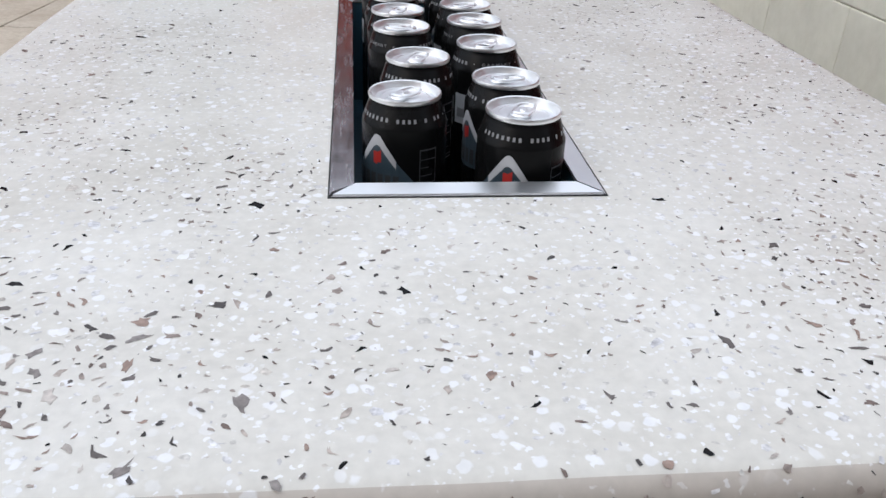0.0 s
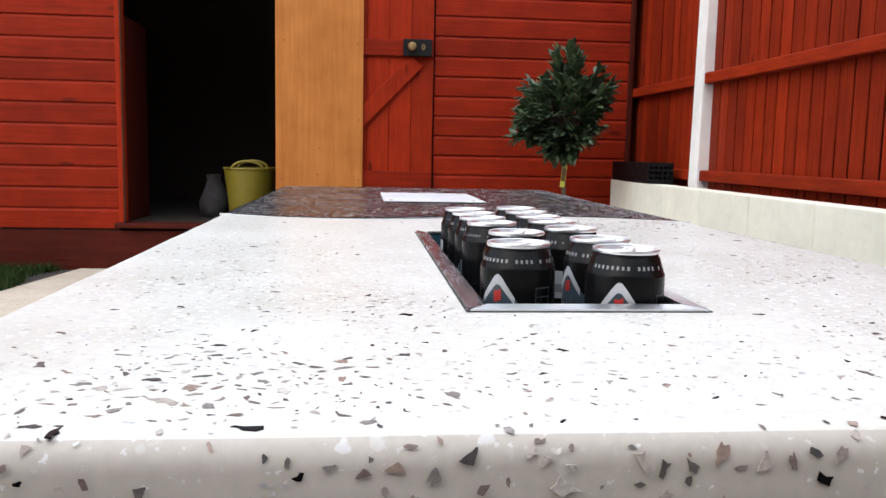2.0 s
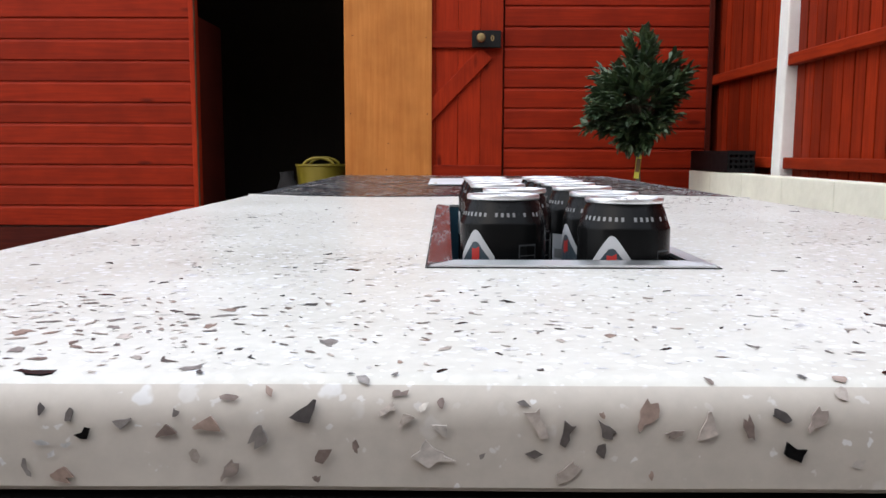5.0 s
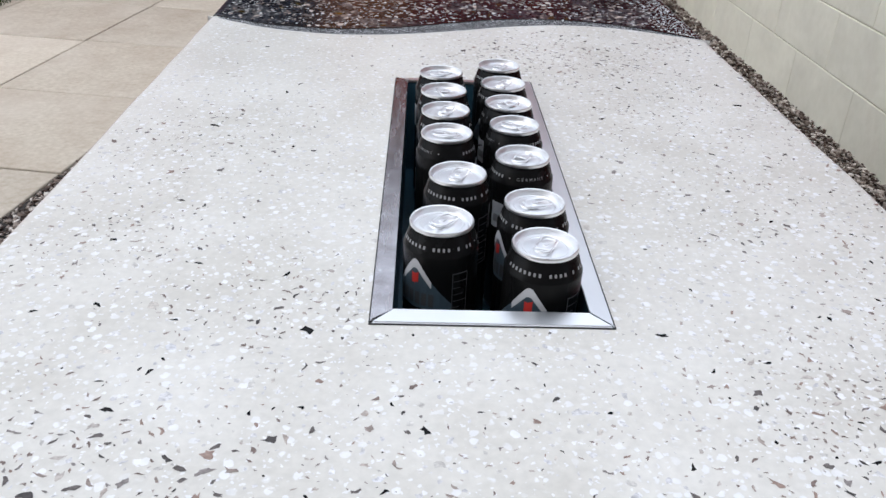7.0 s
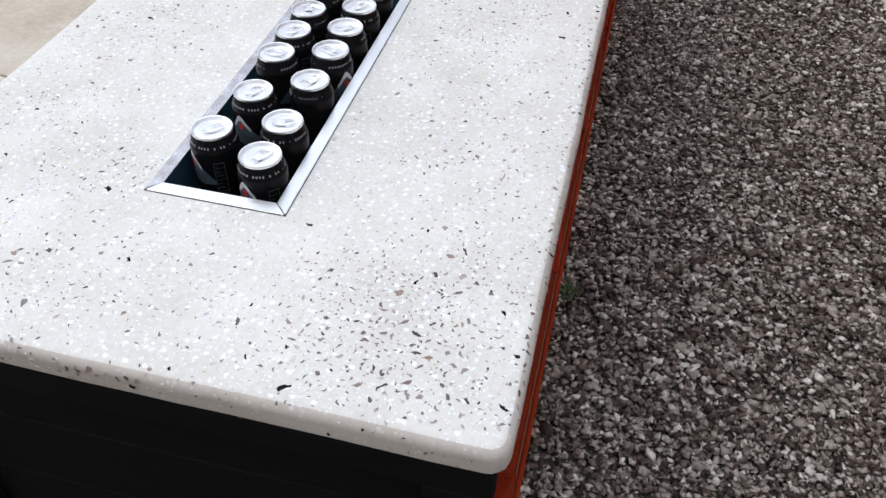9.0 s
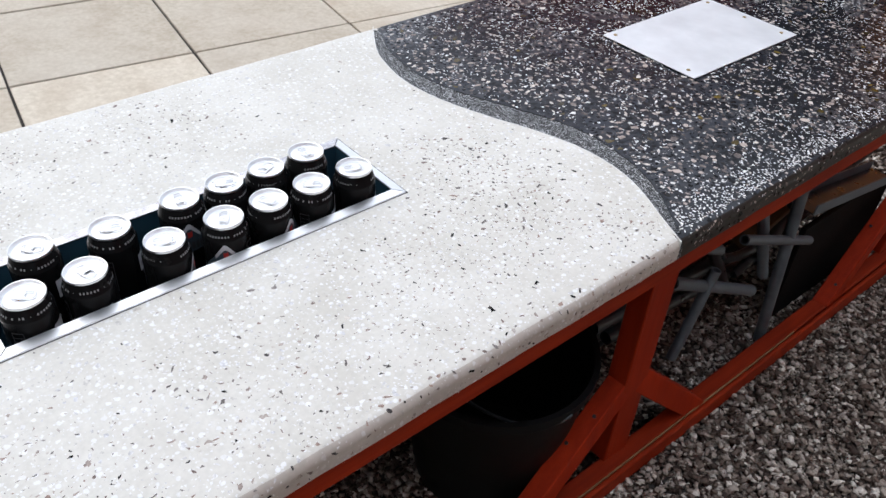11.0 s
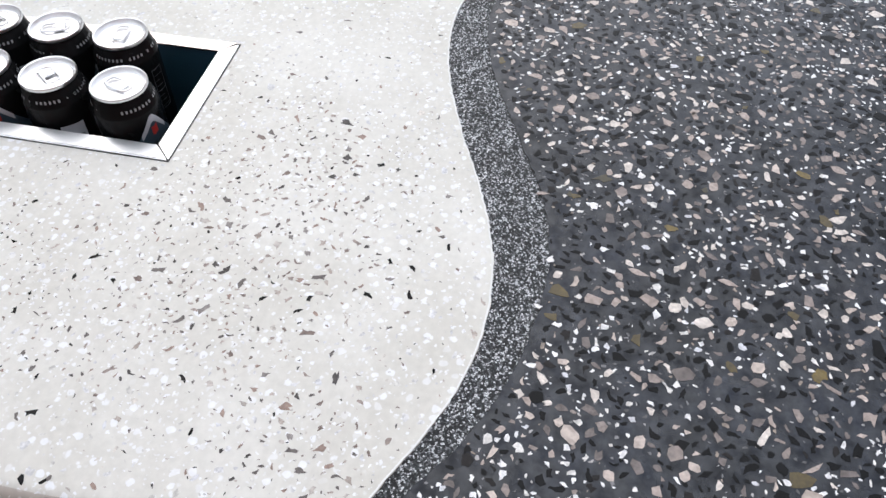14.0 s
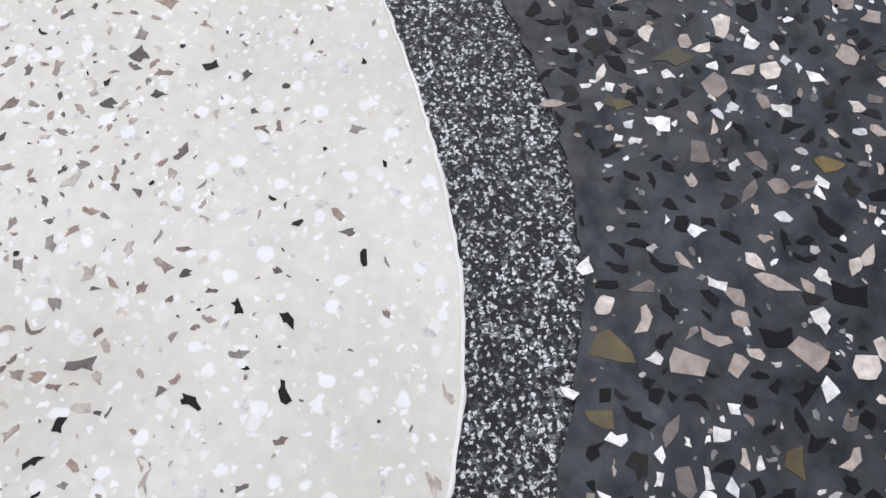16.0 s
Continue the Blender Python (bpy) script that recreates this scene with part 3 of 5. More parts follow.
# stone chips set flush in the slabs
def chip(rng, x, y, size, z, long=1.0, spiky=0.35):
    """One broken chip as a flat many-sided face lying at height z, with a notch or a spur here and there."""
    n = rng.randint(5, 8) + (3 if spiky > 0.5 else 0)
    turn, flat = rng.uniform(0, math.pi), rng.uniform(0.5, 0.95) / long
    bend = rng.uniform(-0.5, 0.5) * (long - 0.8)
    pts = []
    for i in range(n):
        a = 2 * math.pi * (i + rng.uniform(-0.38, 0.38)) / n
        r = size * 0.5 * rng.uniform(1 - spiky * 0.75, 1.0)
        if rng.random() < spiky * 0.75:
            r *= rng.choice((0.42, 0.55, 0.7, 1.35))
        u, v = r * math.cos(a), r * math.sin(a) * flat
        v += bend * u * u / (size * 0.5)
        pts.append((x + u * math.cos(turn) - v * math.sin(turn), y + u * math.sin(turn) + v * math.cos(turn), z))
    return pts


class Room:
    """Keeps chips from lying on one another."""

    def __init__(self, cell=0.012):
        self.cell, self.seen = cell, {}

    def free(self, x, y, r):
        i, j = int(x // self.cell), int(y // self.cell)
        for a in range(i - 2, i + 3):
            for b in range(j - 2, j + 3):
                for px, py, pr in self.seen.get((a, b), ()):
                    if (px - x) ** 2 + (py - y) ** 2 < (0.92 * (pr + r)) ** 2:
                        return False
        self.seen.setdefault((i, j), []).append((x, y, r))
        return True


class Chips:
    def __init__(self):
        self.v, self.f = [], []

    def add(self, pts):
        k = len(self.v)
        self.v += pts
        self.f.append(list(range(k, k + len(pts))))


def inside_top(x, y, m=0.0):
    return X0 + ROUND + m < x < X1 - ROUND - m and Y0 + ROUND + m < y < Y1 - ROUND - m


def in_trough(x, y, m):
    return TX0 - m < x < TX1 + m and -m < y < TL + m


# the flecks that stand out, as (x, y, millimetres)
FLECKS_NEAR = [(-0.234, -0.06, 10), (-0.251, -0.1, 12), (-0.37, -0.143, 9), (-0.29, -0.248, 12), (-0.216, -0.245, 15), (-0.08, -0.241, 10), (-0.048, -0.115, 11), (-0.071, -0.165, 8), (-0.136, -0.009, 12), (-0.162, 0.068, 10), (-0.236, 0.082, 8), (-0.318, 0.118, 7), (-0.297, 0.018, 9), (-0.341, 0.007, 8), (-0.233, 0.0, 8), (-0.242, -0.058, 8), (-0.295, 0.391, 7), (-0.171, 0.324, 6), (0.003, -0.21, 6), (0.127, -0.007, 10), (0.152, -0.05, 8), (0.196, -0.038, 8), (0.166, 0.058, 6), (0.273, -0.066, 9), (0.234, -0.1, 8), (0.227, -0.136, 8), (0.111, -0.144, 9), (0.375, -0.084, 12), (0.398, -0.205, 12), (0.187, -0.234, 16), (0.341, 0.110, 6)]
FLECKS_FAR = [(0.057, 0.774, 8), (0.142, 0.853, 15), (0.170, 0.828, 11), (0.168, 0.810, 9), (0.197, 0.832, 10), (0.205, 0.800, 10), (0.046, 0.693, 6), (0.231, 0.751, 8), (-0.102, 0.741, 12), (-0.228, 0.511, 12), (-0.216, 0.547, 8), (-0.290, 0.390, 13), (0.212, 0.570, 12), (0.165, 0.448, 12), (0.347, 0.711, 12), (0.307, 0.688, 9), (0.354, 0.595, 12), (0.358, 0.513, 16), (0.276, 0.535, 9), (0.226, 0.719, 10), (0.218, 0.756, 7), (0.263, 0.866, 7), (-0.288, 0.715, 8), (0.009, 0.353, 8), (0.401, 0.629, 13), (0.400, 0.498, 12)]
BROWN_NEAR = [(-0.123, -0.203, 15), (-0.204, -0.194, 13), (-0.201, -0.142, 8), (-0.256, -0.207, 17), (-0.334, -0.142, 12), (-0.302, -0.179, 12), (-0.177, -0.173, 11), (-0.216, -0.176, 10), (-0.28, -0.188, 9), (0.107, -0.168, 11), (0.226, -0.185, 10), (0.316, -0.213, 10), (0.362, -0.206, 9), (0.352, -0.171, 11), (0.371, -0.136, 10)]
BROWN_FAR = [(0.112, 0.733, 7), (0.104, 0.735, 5), (0.153, 0.777, 9), (0.156, 0.786, 6), (0.210, 0.762, 9), (0.222, 0.740, 7), (0.149, 0.731, 9), (0.148, 0.762, 8), (0.074, 0.755, 8), (0.063, 0.754, 8), (0.102, 0.772, 9), (0.108, 0.765, 6), (0.042, 0.738, 10), (0.097, 0.719, 7), (0.124, 0.841, 8), (0.132, 0.846, 7), (0.024, 0.745, 12), (0.081, 0.734, 9), (0.086, 0.692, 10), (0.063, 0.685, 9), (0.200, 0.765, 7), (0.007, 0.726, 16), (0.340, 0.803, 11), (0.284, 0.797, 13), (0.359, 0.828, 9), (0.351, 0.812, 8), (0.346, 0.784, 9), (0.133, 0.742, 7), (0.035, 0.661, 10), (-0.127, 0.636, 9), (0.291, 0.746, 8), (0.359, 0.795, 10)]
# the stones of the charcoal slab that show best beside the grit strip
DARK_BLACK = [(0.019, 0.919, 11), (0.010, 0.966, 10), (0.048, 0.919, 9), (0.072, 0.926, 11), (0.096, 0.955, 15), (0.120, 0.995, 18), (0.108, 1.030, 17), (0.135, 0.966, 14), (0.137, 0.949, 10), (0.152, 0.970, 12), (0.140, 1.038, 17), (0.160, 1.010, 15), (0.195, 0.958, 13), (0.127, 1.021, 10), (0.186, 0.980, 10), (0.080, 0.994, 8), (0.118, 0.936, 10)]
DARK_GOLD = [(0.060, 0.946, 8), (0.061, 0.952, 9), (0.171, 0.950, 20), (0.033, 0.972, 17), (0.205, 1.012, 11), (0.196, 0.945, 11)]
DARK_PINK = [(0.045, 0.942, 9), (0.064, 0.922, 10), (0.027, 0.986, 9), (0.047, 0.991, 13), (0.037, 1.015, 11), (0.082, 0.983, 13), (0.084, 1.006, 11), (0.054, 1.011, 9), (0.096, 0.979, 8), (0.098, 1.002, 11), (0.095, 1.014, 9), (0.093, 1.025, 9), (0.173, 0.976, 16), (0.157, 0.961, 12), (0.163, 0.987, 12), (0.172, 0.994, 10), (0.199, 0.970, 11), (0.165, 1.020, 16), (0.154, 0.996, 8), (0.128, 1.040, 9), (0.153, 0.946, 9), (0.168, 1.040, 12), (0.215, 0.974, 12), (0.189, 1.031, 9), (0.065, 0.981, 8)]
DARK_WHITE = [(0.069, 0.966, 10), (0.043, 0.959, 6), (0.044, 0.971, 7), (0.078, 0.950, 6), (0.079, 0.957, 7), (0.087, 0.997, 7), (0.022, 1.008, 10), (0.040, 1.033, 9), (0.031, 1.022, 7), (0.059, 0.997, 6), (0.119, 0.981, 8), (0.140, 0.987, 9), (0.109, 1.015, 7), (0.138, 0.939, 9), (0.203, 0.951, 9), (0.188, 0.992, 7), (0.198, 0.987, 8), (0.188, 0.934, 7), (0.172, 0.964, 7), (0.152, 1.026, 9), (0.207, 0.965, 6), (0.178, 1.027, 10), (0.216, 0.989, 7), (0.216, 0.965, 6), (0.023, 0.938, 6), (0.071, 0.955, 6)]

rng = random.Random(21)
blacks, browns, whites = Chips(), Chips(), Chips()
LIFT = 0.00025
room = Room()
shapes = {}


def lone_chip(key, slab_part, x, y, size):
    """A chip of its own: one of ten broken outlines of its kind, turned and sized."""
    if key not in shapes:
        shapes[key] = []
        for _ in range(10):
            edge = chip(rng, 0, 0, 0.01, 0.0, {"black": 1.35, "brown": 1.45, "gold": 1.0}.get(key, 1.15), {"black": 0.75, "brown": 0.6}.get(key, 0.42))
            k = len(edge)
            me = bpy.data.meshes.new(key + "_chip")
            me.from_pydata(edge + [(a, b, -0.0008) for a, b, _ in edge], [], [list(range(k))] + [(i, k + i, k + (i + 1) % k, (i + 1) % k) for i in range(k)])
            me.materials.append(LONE[key])
            shapes[key].append(me)
    ob = new(key + "_chip", rng.choice(shapes[key]))
    ob.matrix_basis = Matrix.Translation((x, y, TOP + LIFT + rng.uniform(0, 0.00004))) @ Matrix.Rotation(rng.uniform(0, 6.283), 4, 'Z') @ Matrix.Diagonal((size * 100, size * 100, 1, 1))
    ob.parent = slab_part
    return ob


for key, rows, grow in (("black", FLECKS_NEAR + FLECKS_FAR, 1.22), ("brown", BROWN_NEAR + BROWN_FAR, 1.2)):
    for x, y, mm in rows:
        room.free(x, y, mm * 0.0005)
        lone_chip(key, white_slab, x, y, mm * 0.001 * grow)
# places where the brown chips lie thick, as (x, y, spread, weight)
CLOUDS = ((0.29, -0.16, 0.085, 1.0), (0.20, -0.12, 0.06, 0.6), (0.33, -0.03, 0.06, 0.5), (-0.27, -0.17, 0.06, 0.65), (-0.19, -0.17, 0.04, 0.45), (-0.31, 0.12, 0.05, 0.6), (-0.16, 0.03, 0.045, 0.6),
          (0.07, 0.70, 0.06, 0.9), (0.20, 0.70, 0.08, 0.8), (0.35, 0.79, 0.035, 0.9), (0.25, 0.50, 0.09, 0.5), (-0.30, 0.35, 0.08, 0.4), (-0.05, -0.13, 0.07, 0.35), (0.30, 0.20, 0.10, 0.35))
tries = 0
lone = 0
while len(browns.f) < 3300 and tries < 160000:
    tries += 1
    x, y = rng.uniform(X0, X1), rng.uniform(Y0, 0.92)
    if not inside_top(x, y, 0.004) or y > wave_light(x) - 0.006 or in_trough(x, y, 0.006):
        continue
    thick = 0.022 + 1.0 * sum(w * math.exp(-((x - a) ** 2 + (y - b) ** 2) / (2 * d * d)) for a, b, d, w in CLOUDS)
    if rng.random() > thick:
        continue
    s = min(rng.lognormvariate(math.log(0.0040 + 0.0016 * min(1, thick) + (0.0020 * min(1, thick) if (x < -0.12 and y < -0.04) or (x > 0.24 and y < -0.11) else 0)), 0.5), 0.014)
    if room.free(x, y, s * 0.36):
        if s > 0.0052 and lone < 150 and x > -0.06 and y > 0.62:
            lone += 1
            lone_chip("brown", white_slab, x, y, s)
        else:
            browns.add(chip(rng, x, y, s, TOP + LIFT, rng.uniform(1.0, 2.4), 0.62))
tries = 0
while len(blacks.f) < 420 and tries < 30000:
    tries += 1
    x, y, s = rng.uniform(X0, X1), rng.uniform(Y0, 0.92), rng.lognormvariate(math.log(0.0034), 0.45)
    if rng.random() > 0.06 + sum(w * math.exp(-((x - a) ** 2 + (y - b) ** 2) / (2 * d * d)) for a, b, d, w in CLOUDS):
        continue
    if inside_top(x, y, 0.004) and y < wave_light(x) - 0.008 and not in_trough(x, y, 0.006) and room.free(x, y, s * 0.45):
        blacks.add(chip(rng, x, y, s, TOP + LIFT, rng.uniform(1, 2.4), 0.5))
tries = 0
while len(whites.f) < 3600 and tries < 90000:
    tries += 1
    x, y, s = rng.uniform(X0, X1), rng.uniform(Y0, 0.92), min(rng.lognormvariate(math.log(0.0051), 0.5), 0.014)
    if inside_top(x, y, 0.003) and y < wave_light(x) - 0.004 and not in_trough(x, y, 0.004) and room.free(x, y, s * 0.5):
        whites.add(chip(rng, x, y, s, TOP + LIFT * 0.5, rng.uniform(0.9, 1.4), 0.4))


def over_arris(d):
    """Follows the rounded edge: from d past the flat top to (outward, upward, normal)."""
    r = ROUND
    if d < 0:
        return d - r, 0.0, (0.0, 1.0)
    a = d / r
    if a < math.pi / 2:
        return -r + r * math.sin(a), -r + r * math.cos(a), (math.sin(a), math.cos(a))
    return 0.0, -r - (d - r * math.pi / 2), (1.0, 0.0)


EDGE = ROUND * math.pi / 2 + TOP - ROUND - UNDER


def right_chips(store, number, y0, y1, sizes, spots, reach=(-0.004, EDGE - 0.004)):
    """Chips on the right-hand edge, from the rounded arris down the upright face."""
    for _ in range(number):
        y, d, s = rng.uniform(y0, y1), rng.uniform(*reach), rng.uniform(*sizes)
        if not spots.free(d, y, s * 0.45):
            continue
        row = []
        for a, b, _ in chip(rng, d, y, s, 0, rng.uniform(1, 1.7), 0.4):
            out, up, nrm = over_arris(min(a, EDGE - 0.001))
            row.append((X1 + out + nrm[0] * 0.0011, b, TOP + up + nrm[1] * 0.0005))
        store.add(row)


def front_chips(store, number, sizes, spots):
    """Chips on the front edge, from the rounded arris down the upright face."""
    for _ in range(number):
        x, d, s = rng.uniform(X0 + 0.02, X1 - 0.025), rng.uniform(-0.002, EDGE - 0.004), rng.uniform(*sizes)
        if not spots.free(x, d, s * 0.45):
            continue
        row = []
        for a, b, _ in chip(rng, x, d, s, 0, rng.uniform(1, 1.6), 0.4):
            out, up, nrm = over_arris(min(b, EDGE - 0.001))
            row.append((a, Y0 - out - nrm[0] * 0.0011, TOP + up + nrm[1] * 0.0005))
        store.add(row)


# the chips that show on the front face, as (x, height, millimetres)
FACE = [(-0.196, 0.590, 5), (-0.180, 0.588, 6), (-0.166, 0.585, 7), (-0.153, 0.587, 9), (-0.123, 0.591, 10), (-0.137, 0.584, 9), (-0.097, 0.592, 6), (-0.091, 0.589, 6), (-0.080, 0.586, 6), (-0.082, 0.578, 14), (-0.147, 0.572, 9), (-0.200, 0.571, 8), (-0.050, 0.588, 10), (-0.041, 0.585, 8), (-0.028, 0.586, 8), (-0.016, 0.590, 12), (0.003, 0.587, 10), (0.016, 0.587, 8), (0.026, 0.590, 7), (0.037, 0.589, 10), (-0.041, 0.573, 10), (-0.007, 0.585, 6), (0.031, 0.579, 8)]
front_room, side_room = Room(), Room()
for x, z, s in FACE:
    front_room.free(x, TOP - z + ROUND * (math.pi / 2 - 1), s * 0.0005)
right_chips(browns, 230, Y0 + 0.03, 0.815, (0.004, 0.012), side_room)
right_chips(blacks, 50, Y0 + 0.03, 0.815, (0.003, 0.010), side_room)
right_chips(whites, 220, Y0 + 0.03, 0.815, (0.003, 0.007), side_room)
front_chips(browns, 80, (0.003, 0.008), front_room)
front_chips(blacks, 10, (0.004, 0.008), front_room)
front_chips(whites, 60, (0.003, 0.006), front_room)
# larger chips on the front face
for x, z, mm in FACE:
    d = TOP - z + ROUND * (math.pi / 2 - 1)
    if z > TOP - ROUND:
        d = ROUND * math.acos(max(0.0, (z - TOP + ROUND) / ROUND))
    out, up, nrm = over_arris(d)
    ob = lone_chip("black" if (x, z) == (0.031, 0.579) else "brown", white_slab, x, 0, mm * 0.00125)
    face_on = Matrix(((1, 0, 0, 0), (0, nrm[1], -nrm[0], 0), (0, nrm[0], nrm[1], 0), (0, 0, 0, 1)))
    turned = ob.matrix_basis.to_3x3().to_4x4()
    ob.matrix_basis = Matrix.Translation((x, Y0 - out - nrm[0] * 0.0012, TOP + up + nrm[1] * 0.0008)) @ face_on @ turned
soup("brown_chip_field", browns.v, browns.f, SET["brown"], table, "brown and grey stone chips in the slab", "stuff")
soup("black_chip_field", blacks.v, blacks.f, SET["black"], table, "black stone chips in the slab", "stuff")
soup("shell_chip_field", whites.v, whites.f, SET["shell"], table, "small white marble chips in the slab", "stuff")

dark_sets = {}
room = Room(0.014)
for key, rows in (("gold", DARK_GOLD), ("black", DARK_BLACK), ("pink", DARK_PINK), ("white", DARK_WHITE)):
    for x, y, mm in rows:
        room.free(x, y, mm * 0.00042)
        lone_chip(key, black_slab, x, y, mm * 0.00118)
lone = {"pink": 0, "white": 0, "black": 0}
for key, number, mean, spread, most, spiky in (("gold", 90, 0.0135, 0.25, 0.022, 0.3), ("rim", 1150, 0.0056, 0.28, 0.011, 0.45), ("pink", 2900, 0.0108, 0.33, 0.020, 0.48), ("black", 3200, 0.0122, 0.38, 0.024, 0.5),
                                               ("white", 3700, 0.0064, 0.32, 0.011, 0.5), ("grey", 4200, 0.0034, 0.35, 0.008, 0.3)):
    store = Chips()
    tries = 0
    while len(store.f) < number and tries < 90000:
        tries += 1
        x, y = rng.uniform(X0, X1), rng.uniform(0.8, Y1)
        s = min(rng.lognormvariate(math.log(mean), spread), most)
        if not inside_top(x, y, s * (0.35 if key == "rim" else 0.5)) or y < wave_dark(x) + s * 0.55 + 0.002:
            continue
        if key == "rim":
            near = math.exp(-((X1 - 0.016 - x) / 0.030) ** 2) * (0.65 + 0.9 * noise.noise((x * 6, y * 7, 4.1))) + 0.75 * max(0, noise.noise((x * 7, y * 7, 9.2)) - 0.30)
            if rng.random() > near:
                continue
        if key == "white":
            crowd = noise.noise((x * 9, y * 9, 1.7)) + (0.6 if x > 0.34 else 0)
            if rng.random() > 0.30 + 1.5 * max(0, crowd):
                continue
        if key in ("pink", "white") and 0.0 < x < 0.22 and y < 1.045 and rng.random() < 0.45:
            continue
        if not room.free(x, y, s * (0.33 if key in ("white", "rim") else 0.34)):
            continue
        if key in lone and lone[key] < 75 and s > (0.005 if key == "white" else 0.008) and -0.02 < x < 0.36 and y < 1.16:
            lone[key] += 1
            lone_chip(key, black_slab, x, y, s)
        else:
            store.add(chip(rng, x, y, s, TOP + LIFT, rng.uniform(0.9, 1.5), spiky))
    dark_sets[key] = store
dark_sets["white"].v, dark_sets["white"].f, rim_v, rim_f = dark_sets["rim"].v, dark_sets["rim"].f, dark_sets["white"].v, dark_sets["white"].f
for face in rim_f:
    dark_sets["white"].add([rim_v[i] for i in face])
dark_edge = Room()
right_chips(dark_sets["black"], 90, 0.845, Y1 - 0.08, (0.006, 0.014), dark_edge)
right_chips(dark_sets["pink"], 260, 0.845, Y1 - 0.08, (0.004, 0.012), dark_edge)
right_chips(dark_sets["white"], 620, 0.845, Y1 - 0.08, (0.004, 0.009), dark_edge, (-0.008, 0.007))
right_chips(dark_sets["white"], 120, 0.845, Y1 - 0.08, (0.003, 0.006), dark_edge)
right_chips(dark_sets["grey"], 300, 0.845, Y1 - 0.08, (0.002, 0.006), dark_edge)
for key, words in (("white", "white chips in the charcoal slab"), ("pink", "pinkish stone chips in the charcoal slab"), ("black", "black stone chips in the charcoal slab"),
                   ("grey", "small grey chips in the charcoal slab"), ("gold", "olive gold glass chips in the charcoal slab")):
    soup(key + "_chip_field", dark_sets[key].v, dark_sets[key].f, SET[key], table, words, "stuff")

# timber frame under the slabs
RAIL_LOW = UNDER - 0.045
for sx in (-1, 1):
    a, b = sorted((sx * 0.366, sx * 0.406))
    part("top_rail", box(a, b, Y0 + 0.03, Y1 - 0.04, RAIL_LOW, UNDER - 0.001, 0.002), M_RED_Y, table)
    c, d = sorted((sx * 0.374, sx * 0.409))
    part("bottom_rail", box(c, d, 0.0, Y1 - 0.09, 0.0, 0.050, 0.003), M_RED_Y, table)
    part("bare_edge", box(min(sx * 0.4093, sx * 0.4107), max(sx * 0.4093, sx * 0.4107), 0.0, 1.45, 0.030, 0.0496), M_PALE, table, "thin bare timber edge")
    e, f = sorted((sx * 0.4110, sx * 0.421))
    part("outer_rail", box(e, f, 0.0, Y1 - 0.09, 0.0, 0.046, 0.003), M_RED_Y, table)
    for y, reach in (((-0.218, 0.398),) if sx > 0 else ()) + ((0.868, 0.387), (1.915, 0.387)):
        g, h = sorted((sx * (reach - 0.040), sx * reach))
        part("post", box(g, h, y - 0.032, y + 0.032, 0.0 if y < 0 else 0.0505, RAIL_LOW - 0.0005, 0.002), M_RED_V, table)
    # struts: (y, z) of the upper face at the foot and at the post, and which way the foot lies
    for (ya, za), (yb, zb), foot, head in (((0.06, 0.05), (-0.185, 0.345), 0.392, 0.380), ((0.54, 0.05), (0.835, 0.262), 0.393, 0.368), ((1.115, 0.05), (0.901, 0.262), 0.393, 0.368), ((1.585, 0.05), (1.882, 0.262), 0.393, 0.368)):
        low, top = Vector((sx * foot, ya, za)), Vector((sx * head, yb, zb))
        along = (top - low).normalized()
        down = Vector((0, abs(along.z), -abs(along.y)) if yb > ya else (0, -abs(along.z), -abs(along.y)))
        strut = part("brace", plank(low + down * 0.024, top + down * 0.024, 0.037, 0.048, down, 0.002), M_RED_V, table)
        for u in (0.16, 0.62, 0.80):
            at = low.lerp(top, u) + Vector((sx * (0.006 if u != 0.62 else -0.006), 0, 0)) - down * 0.0004
            part("screw_head", rod(at, at - down * 0.0008, 0.0038, 8), M_GALV, strut)
for y in (0.868, 1.915):
    part("cross_bearer", box(-0.37, 0.37, y - 0.03, y + 0.03, RAIL_LOW + 0.002, UNDER - 0.002, 0.002), M_RED_H, table)
# black boarded end
end = part("end_panel", box(-0.350, 0.400, Y0 + 0.024, Y0 + 0.030, 0.02, UNDER - 0.002, 0.002), M_BLACKWOOD, table, "black painted end of flush boards")
for k in range(4):
    part("end_board", box(-0.350, 0.400, Y0 + 0.018, Y0 + 0.0238, 0.021 + k * 0.1352, 0.021 + (k + 1) * 0.1352 - 0.0018, 0.0016), M_BLACKWOOD, end)
for x0, x1 in ((-0.357, -0.272), (0.330, 0.402)):
    part("end_batten", box(x0, x1, Y0 + 0.003, Y0 + 0.0178, 0.0, UNDER - 0.052, 0.002), M_BLACKWOOD, table)
part("end_post", box(-0.350, -0.312, Y0 + 0.0305, Y0 + 0.066, 0.0, RAIL_LOW - 0.001, 0.002), M_BLACKWOOD, table)
part("end_moulding", box(-0.360, 0.404, Y0 + 0.002, Y0 + 0.0178, UNDER - 0.050, UNDER - 0.003, 0.003), M_BLACKWOOD, table)

# unseen black boards, added to keep light out from the far side
side = part("side_panel", box(-0.3585, -0.352, Y0 + 0.068, 1.90, 0.02, RAIL_LOW - 0.002, 0.002), M_BLACKWOOD, table, "unseen black boards added to keep light from under the table")
for k in range(3):
    part("side_board", box(-0.3650, -0.3588, Y0 + 0.068, 1.90, 0.021 + k * 0.1165, 0.021 + (k + 1) * 0.1165 - 0.0018, 0.0016), M_BLACKWOOD, side)
